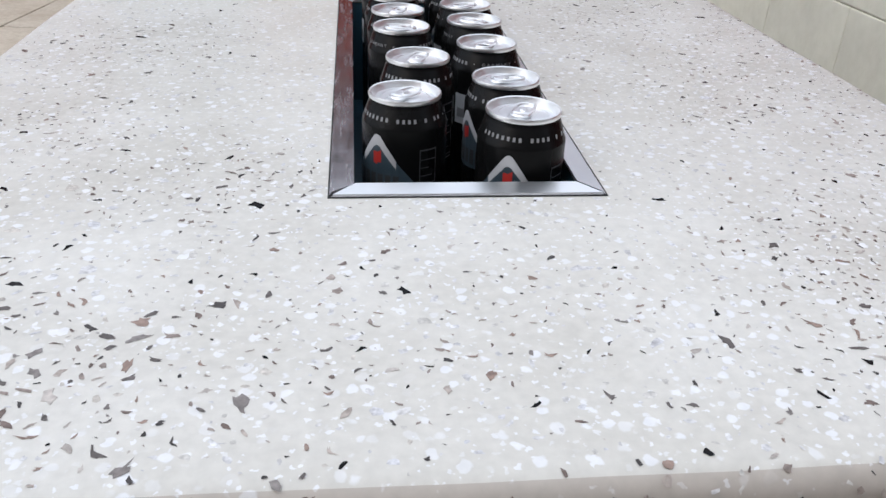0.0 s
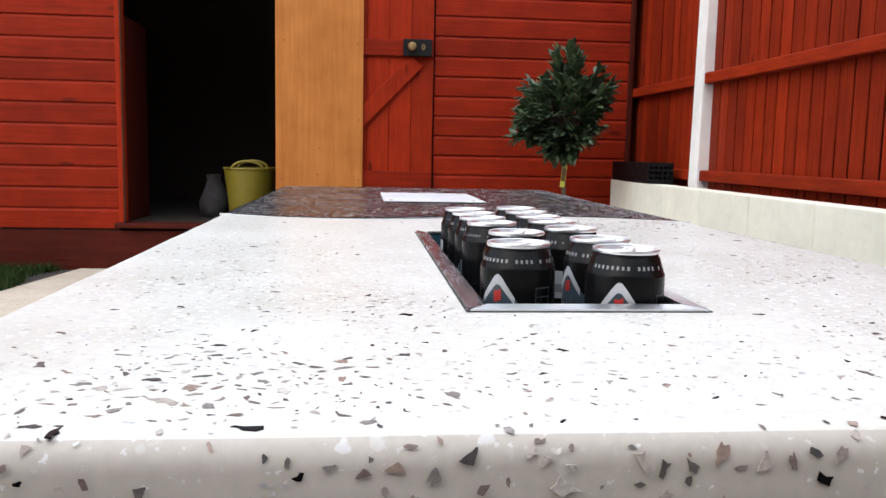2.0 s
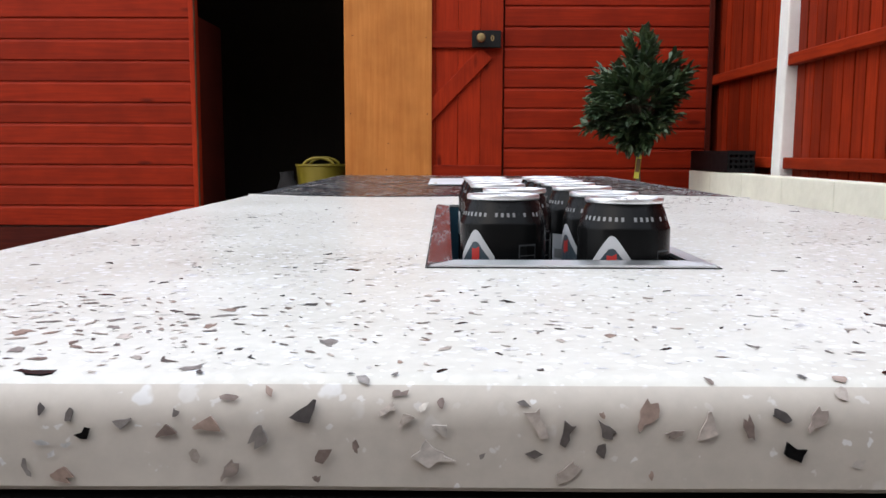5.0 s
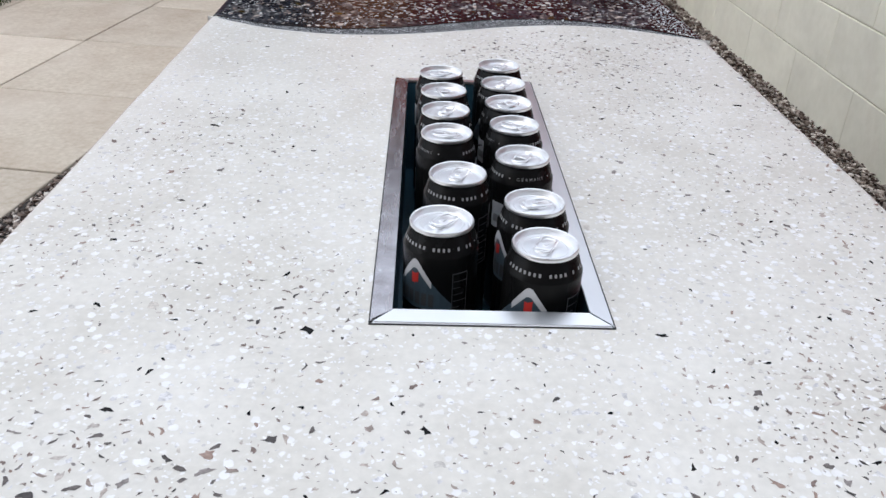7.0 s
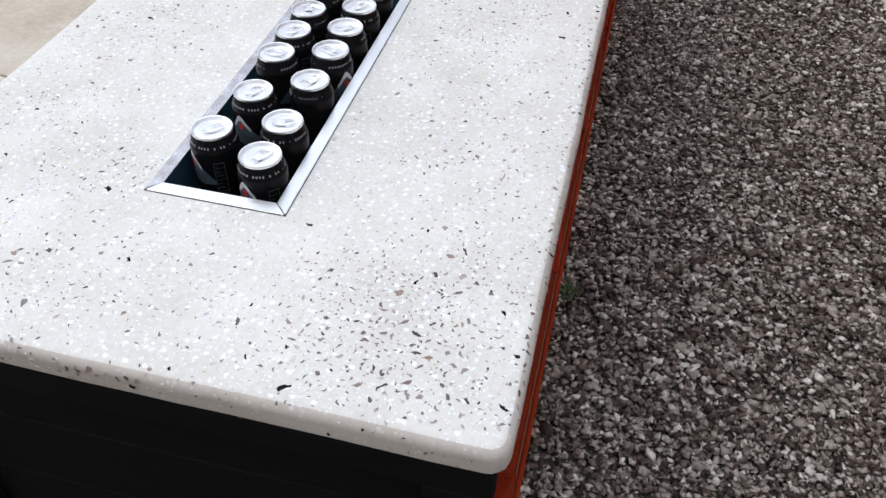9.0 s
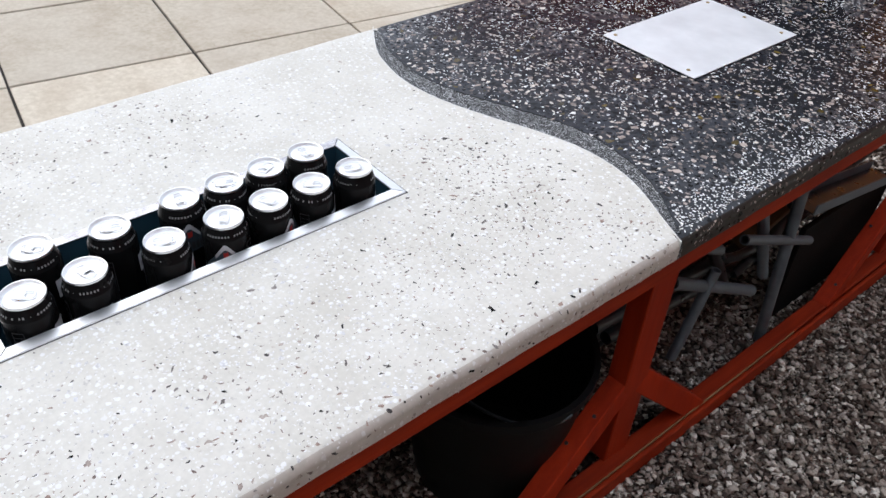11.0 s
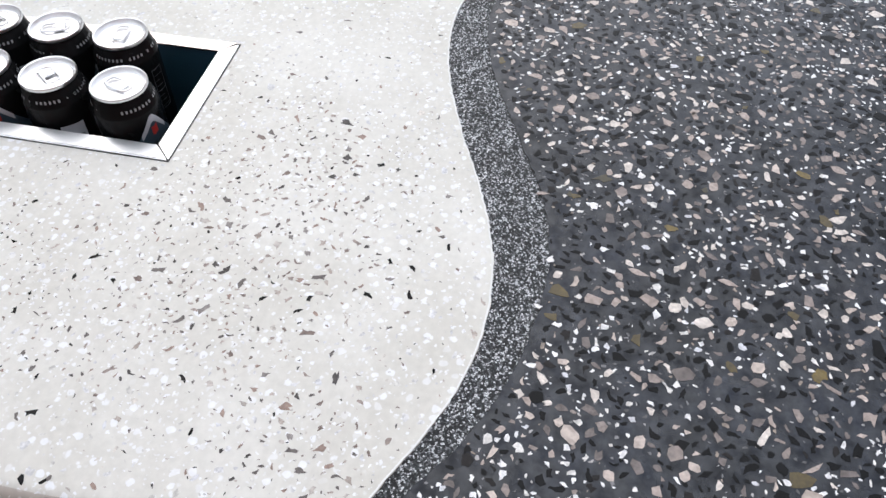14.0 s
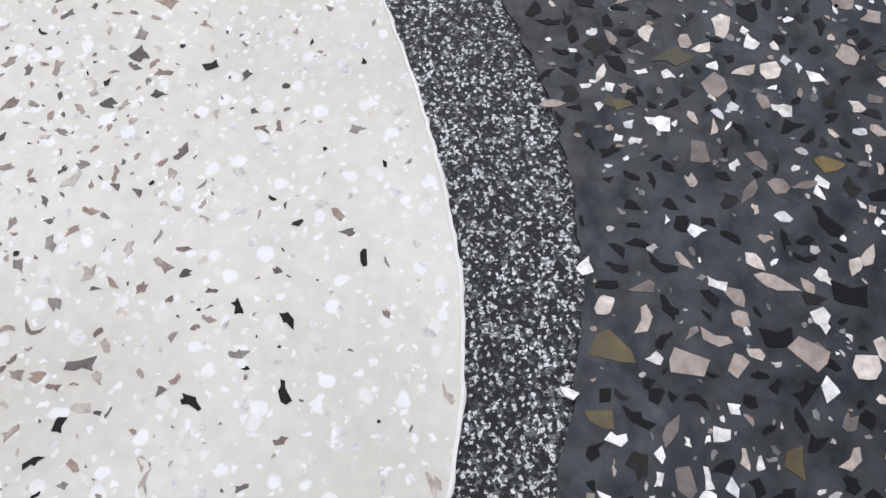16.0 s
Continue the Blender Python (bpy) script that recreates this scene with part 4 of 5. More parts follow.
# made-up black board that stands for the shade in the last bay
part("inner_board", box(0.322, 0.334, 1.49, 1.884, 0.004, 0.272, 0.002), M_BLACKWOOD, table, "added black board standing for the shade in the last bay")

# ---- drinks trough let into the light slab ----
trough = thing("drinks_trough", (0, 0, TOP), "stainless steel drinks trough let into the terrazzo top", "trough")
o = [(TX0, 0), (TX1, 0), (TX1, TL), (TX0, TL)]
i_ = [(TX0 + RIM, RIM), (TX1 - RIM, RIM), (TX1 - RIM, TL - RIM), (TX0 + RIM, TL - RIM)]
for k in range(4):
    q = (k + 1) % 4
    bm = bmesh.new()
    gap = 0.0010
    mid = Vector(((o[k][0] + o[q][0]) / 2, (o[k][1] + o[q][1]) / 2))
    ring = []
    tall, low = (0.0034, 0.0022) if k == 3 else (0.0020, 0.0034)
    for (x, y), z in ((o[k], tall), (o[q], tall), (i_[q], low), (i_[k], low)):
        v = Vector((x, y))
        v += (mid - v).normalized() * gap
        ring.append((v.x, v.y, z))
    hi = [bm.verts.new(p) for p in ring]
    lo = [bm.verts.new((x, y, 0.0009)) for x, y, z in ring]
    bm.faces.new(hi)
    bm.faces.new(lo[::-1])
    for n_ in range(4):
        bm.faces.new((hi[n_], hi[(n_ + 1) % 4], lo[(n_ + 1) % 4], lo[n_]))
    bmesh.ops.bevel(bm, geom=[bm.edges.get((hi[0], hi[1]))], offset=0.001, segments=2, affect='EDGES')
    part("rim", bm, M_STEEL_BRIGHT if k == 3 else M_STEEL, trough)
bm = bmesh.new()
SEAL = 0.0012
for x0, x1, y0, y1 in ((TX0 - SEAL, TX1 + SEAL, -SEAL, RIM), (TX0 - SEAL, TX1 + SEAL, TL - RIM, TL + SEAL), (TX0 - SEAL, TX0 + RIM, RIM, TL - RIM), (TX1 - RIM, TX1 + SEAL, RIM, TL - RIM)):
    box(x0, x1, y0, y1, 0.0002, 0.0008, 0, bm)
part("seal", bm, M_DIRT, trough, "thin dark line of sealant round the rim")
DEEP = 0.126
la, lb, ly = TX0 + RIM - 0.001, TX1 - RIM + 0.001, RIM - 0.001
bm = bmesh.new()
for x0, x1, y0, y1, z0, z1 in ((la, lb, ly, TL - ly, -DEEP - 0.002, -DEEP), (la - 0.002, la, ly - 0.002, TL - ly + 0.002, -DEEP - 0.002, 0.0001), (lb, lb + 0.002, ly - 0.002, TL - ly + 0.002, -DEEP - 0.002, 0.0001),
                               (la, lb, ly - 0.002, ly, -DEEP - 0.002, 0.0001), (la, lb, TL - ly, TL - ly + 0.002, -DEEP - 0.002, 0.0001)):
    box(x0, x1, y0, y1, z0, z1, 0, bm)
part("liner", bm, M_LINER, trough, "dark blue-grey sheet steel liner")


# ---- cans ----
CAN_H, CAN_R = 0.168, 0.0313


def wrapped(bm, u0, u1, low, high, r, seg=6):
    """A patch on the can between two angles (degrees from -y); low and high: heights at both ends."""
    a, b = [], []
    for i in range(seg + 1):
        t = i / seg
        ang = radians(-90 + u0 + (u1 - u0) * t)
        for row, (p, q) in ((a, low), (b, high)):
            row.append(bm.verts.new((r * math.cos(ang), r * math.sin(ang), p + (q - p) * t)))
    for i in range(seg):
        bm.faces.new((a[i], a[i + 1], b[i + 1], b[i]))
    return bm


def on_shoulder(u, z):
    """A place on the can's sloping shoulder, u degrees round from the front."""
    r = 0.0304 + (z - 0.1494) / 0.0120 * (0.0266 - 0.0304) + 0.00022
    a = radians(-90 + u)
    return (r * math.cos(a), r * math.sin(a), z)


def letter(bm, mark, u):
    """One capital letter wrapped on the shoulder."""
    data = bpy.data.curves.new("letter", 'FONT')
    data.body, data.size, data.align_x = mark, 0.0041, 'CENTER'
    data.resolution_u = 2
    holder = bpy.data.objects.new("letter", data)
    flat = bpy.data.meshes.new_from_object(holder)
    vs = [bm.verts.new(on_shoulder(u + math.degrees(v.co.x / 0.0289), 0.1532 + v.co.y)) for v in flat.vertices]
    for poly in flat.polygons:
        try:
            bm.faces.new([vs[k] for k in poly.vertices])
        except ValueError:
            pass
    bpy.data.objects.remove(holder)
    bpy.data.curves.remove(data)
    bpy.data.meshes.remove(flat)


def make_can():
    can = thing("drinks_can", (0, 0, 0), "unopened black drinks can standing in the steel trough", "can", "cans in the trough")
    body = part("body", lathe([(0, 0.004), (0.021, 0.004), (0.0245, 0.0), (0.0275, 0.003), (CAN_R, 0.011), (CAN_R, 0.1470), (0.0311, 0.1484), (0.0304, 0.1494), (0.0266, 0.1614), (0.0257, 0.1625), (0.0254, 0.1650)], 40), M_CAN, can, "", True)
    part("lid", lathe([(0.0253, 0.1643), (0.0263, 0.1648), (0.0267, 0.1666), (0.0261, 0.1680), (0.0251, 0.1676), (0.0241, 0.1630), (0.0233, 0.1616), (0.0222, 0.1622), (0.0216, 0.1634), (0.0206, 0.1637), (0.0, 0.1637)], 40), M_LID, can, "bare aluminium lid with raised seam", True)
    # ring pull: a rounded wire loop with a finger hole, its nose plate and rivet
    loop = []
    for i in range(25):
        t = 2 * math.pi * i / 24
        c, s = math.cos(t), math.sin(t)
        loop.append((0.0066 * math.copysign(abs(c) ** 0.6, c), 0.0030 + 0.0112 * math.copysign(abs(s) ** 0.6, s), 0.1660))
    bm = sweep(loop, 0.0012, 8)
    box(-0.0058, 0.0058, -0.0080, 0.0030, 0.1654, 0.1664, 0.0004, bm)
    lathe([(0.0028, 0.1663), (0.0025, 0.1674), (0.0, 0.1676)], 12, bm)
    sweep([(0.0062 * math.cos(t), -0.0078 + 0.0052 * math.sin(t), 0.1659) for t in (math.pi + math.pi * k / 10 for k in range(11))], 0.0010, 6, bm)
    part("ring_pull", bm, M_LID, can, "aluminium ring pull", True)
    part("lid_bead", sweep([(0.0178 * math.cos(t), 0.0178 * math.sin(t), 0.1636) for t in (2 * math.pi * i / 32 for i in range(33))], 0.0007, 6), M_LID, can, "", True)
    # pouring mouth outline pressed into the lid
    part("mouth_groove", sweep([(0.0085 * math.cos(t), -0.0105 + 0.0075 * math.sin(t), 0.1637) for t in (2 * math.pi * i / 20 for i in range(21))], 0.0005, 6), M_LID, can)
    # lettering round the shoulder: a country's name that can be read, and bars for the rest
    bm = bmesh.new()
    ang = -45.0
    for word in (8, 4, 1, 2, ".", 6, ".", "GERMANY", "."):
        for item in ([word] if word == "." else word if isinstance(word, str) else [0] * word):
            if item == 0:
                ring = [(-1.9, 0.1532), (1.9, 0.1532), (1.9, 0.1560), (-1.9, 0.1560)]
                bm.faces.new([bm.verts.new(on_shoulder(ang + a, z)) for a, z in ring])
            elif item == ".":
                bm.faces.new([bm.verts.new(on_shoulder(ang + 1.3 * math.cos(t), 0.1546 + 0.0007 * math.sin(t))) for t in (math.pi * k / 4 for k in range(8))])
            else:
                letter(bm, item, ang)
            ang += 8.1
        ang += 8.1
    part("shoulder_print", bm, M_PRINT_GREY, can, "ring of small pale grey lettering")
    r = CAN_R + 0.00025
    part("diamond", wrapped(wrapped(bmesh.new(), -60, 0, (0.100, 0.098), (0.104, 0.142), r), 0, 60, (0.098, 0.100), (0.142, 0.104), r), M_PRINT_BLUE, can, "dark slate diamond field")
    bm = bmesh.new()
    arm = [(-27, 0.1195, 0.1255), (-9, 0.1315, 0.1398), (-4, 0.1350, 0.1432), (0, 0.1357, 0.1440), (4, 0.1350, 0.1432), (9, 0.1315, 0.1398), (27, 0.1195, 0.1255)]
    for (ua, la_, ha), (ub, lb_, hb) in zip(arm, arm[1:]):
        wrapped(bm, ua, ub, (la_, lb_), (ha, hb), r + 0.0002, 5)
    bmesh.ops.remove_doubles(bm, verts=bm.verts[:], dist=0.00002)
    part("chevron", bm, M_PRINT_WHITE, can, "silver white chevron with rounded tip")
    part("emblem", wrapped(wrapped(bmesh.new(), -6, 0, (0.122, 0.121), (0.1310, 0.1305), r + 0.0003, 2), 0.0, 6, (0.1225, 0.123), (0.1305, 0.1325), r + 0.0003, 2), M_PRINT_RED, can, "small red emblem")
    for k in range(6):
        part("name_bar", wrapped(bmesh.new(), -33 + k * 11.2, -25 + k * 11.2, (0.102, 0.102), (0.114, 0.114), r + 0.0003, 2), M_PRINT_DIM, can)
    bm = wrapped(bmesh.new(), 58, 84, (0.085, 0.085), (0.134, 0.134), r, 4)
    part("notice_field", bm, M_PRINT_DIM, can)
    part("notice_ground", wrapped(bmesh.new(), 59.5, 82.5, (0.0862, 0.0862), (0.1328, 0.1328), r + 0.0001, 4), M_CAN, can)
    bm = bmesh.new()
    for k in range(7):
        wrapped(bm, 60, 82 - (k % 3) * 5, (0.0885 + k * 0.0062,) * 2, (0.0893 + k * 0.0062,) * 2, r + 0.0002, 3)
    part("notice_lines", bm, M_PRINT_DIM, can)
    bm = wrapped(bmesh.new(), 150, 190, (0.100, 0.100), (0.127, 0.127), r, 5)
    part("pale_field", bm, M_PRINT_WHITE, can)
    bm = wrapped(bmesh.new(), 155, 185, (0.106, 0.106), (0.114, 0.114), r + 0.0002, 4)
    part("stripe", bm, M_PRINT_GREY, can)
    return can


CANS = [(0.0435, 0.055, -25), (0.0435, 0.128, -72), (0.043, 0.229, 150), (0.043, 0.312, 60), (0.0425, 0.380, 120), (0.042, 0.449, -35), (0.0425, 0.521, 160),
        (-0.037, 0.091, -41), (-0.021, 0.184, -20), (-0.029, 0.284, 80), (-0.029, 0.351, -20), (-0.030, 0.4175, 200), (-0.032, 0.486, 100)]
first_can = make_can()
floor_z = TOP - DEEP
for k, (x, y, turn) in enumerate(CANS):
    m = pose(x, y, floor_z, 0, 0, turn)
    if k == 0:
        first_can.matrix_basis = m
    else:
        copy_thing(first_can, m)

# ---- metal plate on the dark slab ----
plate = thing("cover_plate", (0, 0, TOP), "dull zinc cover plate screwed to the dark terrazzo", "plate")
bm = bmesh.new()
box(-0.118, 0.114, 1.255, 1.615, 0.002, 0.0042, 0.0006, bm)
part("sheet", bm, M_PLATE, plate)
part("gasket", box(-0.114, 0.110, 1.259, 1.611, 0.0006, 0.002), M_DIRT, plate)
for x, y in ((-0.102, 1.276), (0.086, 1.274), (-0.102, 1.594), (0.09, 1.592), (-0.005, 1.595)):
    s = part("screw", lathe([(0.0042, 0.0043), (0.0038, 0.0054), (0.0016, 0.0058), (0, 0.0050)], 12), M_BRASS, plate, "brass screw", True)
    s.location = (x, y, 0)

# ---- ground ----
ground = part("ground", box(-60, 60, -60, 60, -0.30, -0.010), M_SOIL)
tagged(ground, "dark gravel bed and earth around the garden", "ground", kind="structure")

WALL_X, WALL_T, WALL_TOP = 1.272, 0.10, 0.578
SHED_Y = 4.30
PAVE_TURN = -8.5
pave_m = pose(-1.680, 1.030, 0.0, 0, 0, PAVE_TURN)
pave_inv = pave_m.inverted()


def pave_at(x, y):
    return pave_inv @ Vector((x, y, 0))


# gravel: angular crushed stones, thick where the camera passes
def stones(places, sizes, seed):
    r = np.random.RandomState(seed)
    cube = np.array([(x, y, z) for x in (-1, 1) for y in (-1, 1) for z in (-1, 1)], float) * 0.72
    quads = ((0, 1, 3, 2), (4, 6, 7, 5), (0, 4, 5, 1), (2, 3, 7, 6), (0, 2, 6, 4), (1, 5, 7, 3))
    tri = np.array([t for q in quads for t in ((q[0], q[1], q[2]), (q[0], q[2], q[3]))])
    n = len(places)
    v = np.repeat(cube[None], n, 0) * r.uniform(0.34, 1.42, (n, 8, 3))
    v *= np.stack([r.uniform(0.95, 1.45, n), r.uniform(0.65, 1.05, n), r.uniform(0.22, 0.52, n)], 1)[:, None, :]
    a, b, c = r.uniform(0, 6.28, n), r.uniform(-0.60, 0.60, n), r.uniform(0, 6.28, n)

    def spin(v, ang, i, j):
        w = v.copy()
        w[..., i] = v[..., i] * np.cos(ang)[:, None] - v[..., j] * np.sin(ang)[:, None]
        w[..., j] = v[..., i] * np.sin(ang)[:, None] + v[..., j] * np.cos(ang)[:, None]
        return w
    v = spin(spin(spin(v, a, 0, 1), b, 1, 2), c, 0, 1)
    v = v * (sizes * 0.5)[:, None, None] + places[:, None, :]
    f = tri[None] + 8 * np.arange(n)[:, None, None]
    return v.reshape(-1, 3), f.reshape(-1, 3)


def gravel_patch(name, x0, x1, y0, y1, per_m2, size, seed, keep):
    r = np.random.RandomState(seed)
    n = int((x1 - x0) * (y1 - y0) * per_m2)
    xy = np.stack([r.uniform(x0, x1, n), r.uniform(y0, y1, n)], 1)
    xy = xy[[keep(x, y) for x, y in xy]]
    n = len(xy)
    s = np.clip(r.lognormal(math.log(size), 0.30, n), 0.005, 0.030)
    z = r.uniform(-0.013, 0.009, n) - s * 0.12
    v, f = stones(np.column_stack([xy, z]), s, seed)
    me = bpy.data.meshes.new(name)
    me.vertices.add(len(v))
    me.vertices.foreach_set("co", v.ravel())
    me.loops.add(f.size)
    me.loops.foreach_set("vertex_index", f.ravel().astype(np.int32))
    me.polygons.add(len(f))
    me.polygons.foreach_set("loop_start", np.arange(0, f.size, 3, dtype=np.int32))
    me.polygons.foreach_set("loop_total", np.full(len(f), 3, dtype=np.int32))
    me.update(calc_edges=True)
    me.validate()
    me.materials.append(M_GRAVEL)
    ob = new(name, me)
    return tagged(ob, "loose angular grey-brown gravel covering the ground", "gravel", kind="stuff")


def off_paving(x, y):
    return pave_at(x, y).x > 0.588 or y > SHED_Y - 0.1


gravel_patch("gravel", 0.36, WALL_X + 0.01, -0.9, 1.9, 30000, 0.0120, 11, lambda x, y: True)
gravel_patch("gravel", 0.36, WALL_X + 0.01, 1.9, 2.8, 15000, 0.0145, 12, lambda x, y: True)
gravel_patch("gravel", 0.36, WALL_X + 0.01, 2.8, 4.3, 6500, 0.020, 20, lambda x, y: True)
gravel_patch("gravel", -0.05, 0.36, -0.3, 1.9, 26000, 0.0122, 13, lambda x, y: True)
gravel_patch("gravel", -0.36, -0.05, -0.9, 2.2, 5000, 0.0185, 17, lambda x, y: True)
gravel_patch("gravel", -0.05, 0.36, 1.9, 2.2, 6500, 0.0185, 18, lambda x, y: True)
gravel_patch("gravel", -0.05, 0.36, -0.9, -0.3, 6500, 0.0165, 19, lambda x, y: True)
gravel_patch("gravel", -1.5, -0.36, -0.9, 2.4, 17000, 0.0145, 14, off_paving)
gravel_patch("gravel", -1.2, 0.36, 2.2, 4.3, 4500, 0.022, 15, off_paving)
gravel_patch("gravel", -1.9, WALL_X + 0.01, -2.6, -0.85, 4200, 0.021, 16, off_paving)

# ---- paving ----
paving = part("paving", box(-3.2, 0.578, -4.2, 3.6, -0.06, -0.012), M_JOINT)
paving.matrix_basis = pave_m
tagged(paving, "buff concrete paving slabs with dark brown joints", "paving", kind="structure")
rngp = random.Random(4)
laid = {}
for i in range(-5, 1):
    for j in range(-7, 6):
        x, y = i * 0.6 + (0.3 if i else 0.2875), j * 0.6 + 0.3
        wp = pave_m @ Vector((x, y, 0))
        if wp.y > 4.40 or (wp.x < -1.93 and wp.y > 3.35):
            continue
        m = pose(x, y, rngp.uniform(-0.0015, 0.0015), rngp.uniform(-0.12, 0.12), rngp.uniform(-0.12, 0.12), rngp.uniform(-0.2, 0.2))
        half = 0.2955 if i else 0.2835
        if half not in laid:
            laid[half] = part("paving_slab", box(-half, half, -0.2955, 0.2955, -0.036, 0.0, 0.004, seg=2), M_PAVING, paving)
            laid[half].matrix_basis = m
        else:
            again(laid[half], m, paving)

# ---- lawn by the shed ----
r = np.random.RandomState(8)
gv, gf = [], []
for _ in range(16000):
    x, y = r.uniform(-3.4, -1.72), r.uniform(3.15, 4.29)
    p = pave_at(x, y)
    if x > -1.93 + 0.03 * (y - 3.4) + 0.04 * math.sin(9 * y):
        continue
    h, a, lean = r.uniform(0.02, 0.055), r.uniform(0, 6.28), r.uniform(0.0, 0.03)
    w = 0.0022
    ca, sa = math.cos(a), math.sin(a)
    k = len(gv)
    gv += [(x - w * ca, y - w * sa, -0.01), (x + w * ca, y + w * sa, -0.01), (x + lean * sa + w * 0.6 * ca, y - lean * ca + w * 0.6 * sa, h * 0.6), (x + lean * sa - w * 0.6 * ca, y - lean * ca - w * 0.6 * sa, h * 0.6), (x + 2.2 * lean * sa, y - 2.2 * lean * ca, h)]
    gf += [(k, k + 1, k + 2, k + 3), (k + 3, k + 2, k + 4)]
soup("grass", gv, gf, M_GRASS, None, "short green lawn at the foot of the shed", "stuff", "grass")
# a weed by the bottom rail
weed = thing("weed", (0.440, 0.528, 0.004), "tiny green weed growing through the gravel", "weed")
wv, wf = [], []
for _ in range(110):
    a, d, h = r.uniform(0, 6.28), r.uniform(0.0, 0.028), r.uniform(0.006, 0.034)
    x, y, s = d * math.cos(a), d * math.sin(a), r.uniform(0.003, 0.006)
    b = r.uniform(0, 6.28)
    k = len(wv)
    wv += [(x, y, h), (x + s * math.cos(b), y + s * math.sin(b), h + 0.002), (x + 1.8 * s * math.cos(b + 0.4), y + 1.8 * s * math.sin(b + 0.4), h + 0.001), (x + s * math.cos(b + 0.9), y + s * math.sin(b + 0.9), h)]
    wf.append((k, k + 1, k + 2, k + 3))
for _ in range(10):
    a = r.uniform(0, 6.28)
    k = len(wv)
    wv += [(0.001, 0, -0.008), (-0.001, 0, -0.008), (0.015 * math.cos(a), 0.015 * math.sin(a), 0.015)]
    wf.append((k, k + 1, k + 2))
soup("leaves", wv, wf, M_WEED, weed)

# ---- block wall ----
WY0, WY1 = -2.6, 4.06
core = part("wall_garden", box(WALL_X + 0.004, WALL_X + WALL_T - 0.004, WY0 + 0.004, WY1 - 0.004, -0.1, WALL_TOP - 0.004), M_MORTAR)
tagged(core, "low garden wall of cream-painted concrete blocks", "wall", kind="structure")
proto = {}
z1 = WALL_TOP
for course, high in enumerate((0.208, 0.190, 0.190)):
    z0 = z1 - high
    y = WY0 - (0.235 if course % 2 else 0.0)
    while y < WY1 - 0.01:
        a, b = max(y, WY0), min(y + 0.4475, WY1)
        key = (round(b - a, 3), high)
        at = pose(WALL_X, a, z0)
        if b - a > 0.03:
            if key not in proto:
                proto[key] = part("block", box(0, WALL_T, 0, b - a, 0, high - 0.003, 0.0035, seg=2), M_BLOCK, core)
                proto[key].matrix_basis = at
            else:
                again(proto[key], at, core)
        y += 0.450
    z1 = z0

# ---- unseen wall, added behind the camera to cut light from there ----
light_block = part("wall_house", box(-9, 9, -5.0, -4.7, -0.1, 5.2), M_LIGHT_BLOCK)
tagged(light_block, "unseen brown wall added to block light from behind the camera", "wall", kind="structure")

# ---- fence ----
FX = 1.50
post = part("fence_post", box(-0.05, 0.05, -0.05, 0.05, 0, 2.0, 0.008, seg=2), M_POST)
post.matrix_basis = pose(1.485, 3.30, -0.02, 0, 0.6, 0)
tagged(post, "white painted concrete fence post behind the wall", "fence post")
post2 = again(post, pose(1.485, 1.44, -0.02))
tagged(post2, "white painted concrete fence post behind the wall", "fence post")
post3 = again(post, pose(1.485, -0.42, -0.02))
tagged(post3, "white painted concrete fence post behind the wall", "fence post")
rf = random.Random(31)
pales = []


def pale_board():
    """A thin sawn board with a slightly waney edge."""
    bm = bmesh.new()
    rings = []
    for i in range(10):
        z = 1.86 * i / 9
        a, b = -0.0390 + rf.uniform(-0.0026, 0.0020), 0.0390 + rf.uniform(-0.0020, 0.0026)
        rings.append([bm.verts.new(p) for p in ((-0.0015, a, z), (-0.0015, b, z), (0.0025, b, z), (0.0025, a, z))])
    for p, q in zip(rings, rings[1:]):
        for i in range(4):
            bm.faces.new((p[i], p[(i + 1) % 4], q[(i + 1) % 4], q[i]))
    bm.faces.new(rings[0])
    bm.faces.new(rings[-1])
    return bm


for y0, y1 in ((-0.37, 1.39), (1.49, 3.245), (3.355, 5.1)):
    fence = thing("garden_fence", (FX, (y0 + y1) / 2, 0), "red-stained timber fence panel of upright feather-edge boards", "fence", "fence panels")
    half = (y1 - y0) / 2
    n = int((y1 - y0) / 0.084)
    step = (y1 - y0) / n
    for k in range(n):
        m = pose(rf.uniform(0, 0.001), -half + (k + 0.5) * step, 0.10 + rf.uniform(-0.006, 0.006), rf.uniform(-0.22, 0.22), 0, rf.uniform(-0.6, 0.6))
        if len(pales) < 5:
            pales.append(part("pale", pale_board(), M_FENCE, fence))
            pales[-1].matrix_basis = m
        else:
            again(rf.choice(pales), m, fence)
    # dark sheet added behind the pales so the gaps read as shade
    part("backing", box(0.0042, 0.014, -half, half, 0.10, 1.94), M_GAP_SHADE, fence)
    for z in (0.600, 1.062, 1.68):
        part("rail", box(-0.046, -0.0025, -half, half, z, z + 0.052, 0.004), M_RED_Y, fence)

# ---- shed ----
shed = thing("shed", (0, SHED_Y, 0), "large red-stained timber shed with its doorway open", "shed")
SX0, SX1, OPEN0, OPEN1 = -4.6, 1.425, -1.560, 0.255
BASE, EAVES, DEEPS = 0.233, 2.55, 2.2
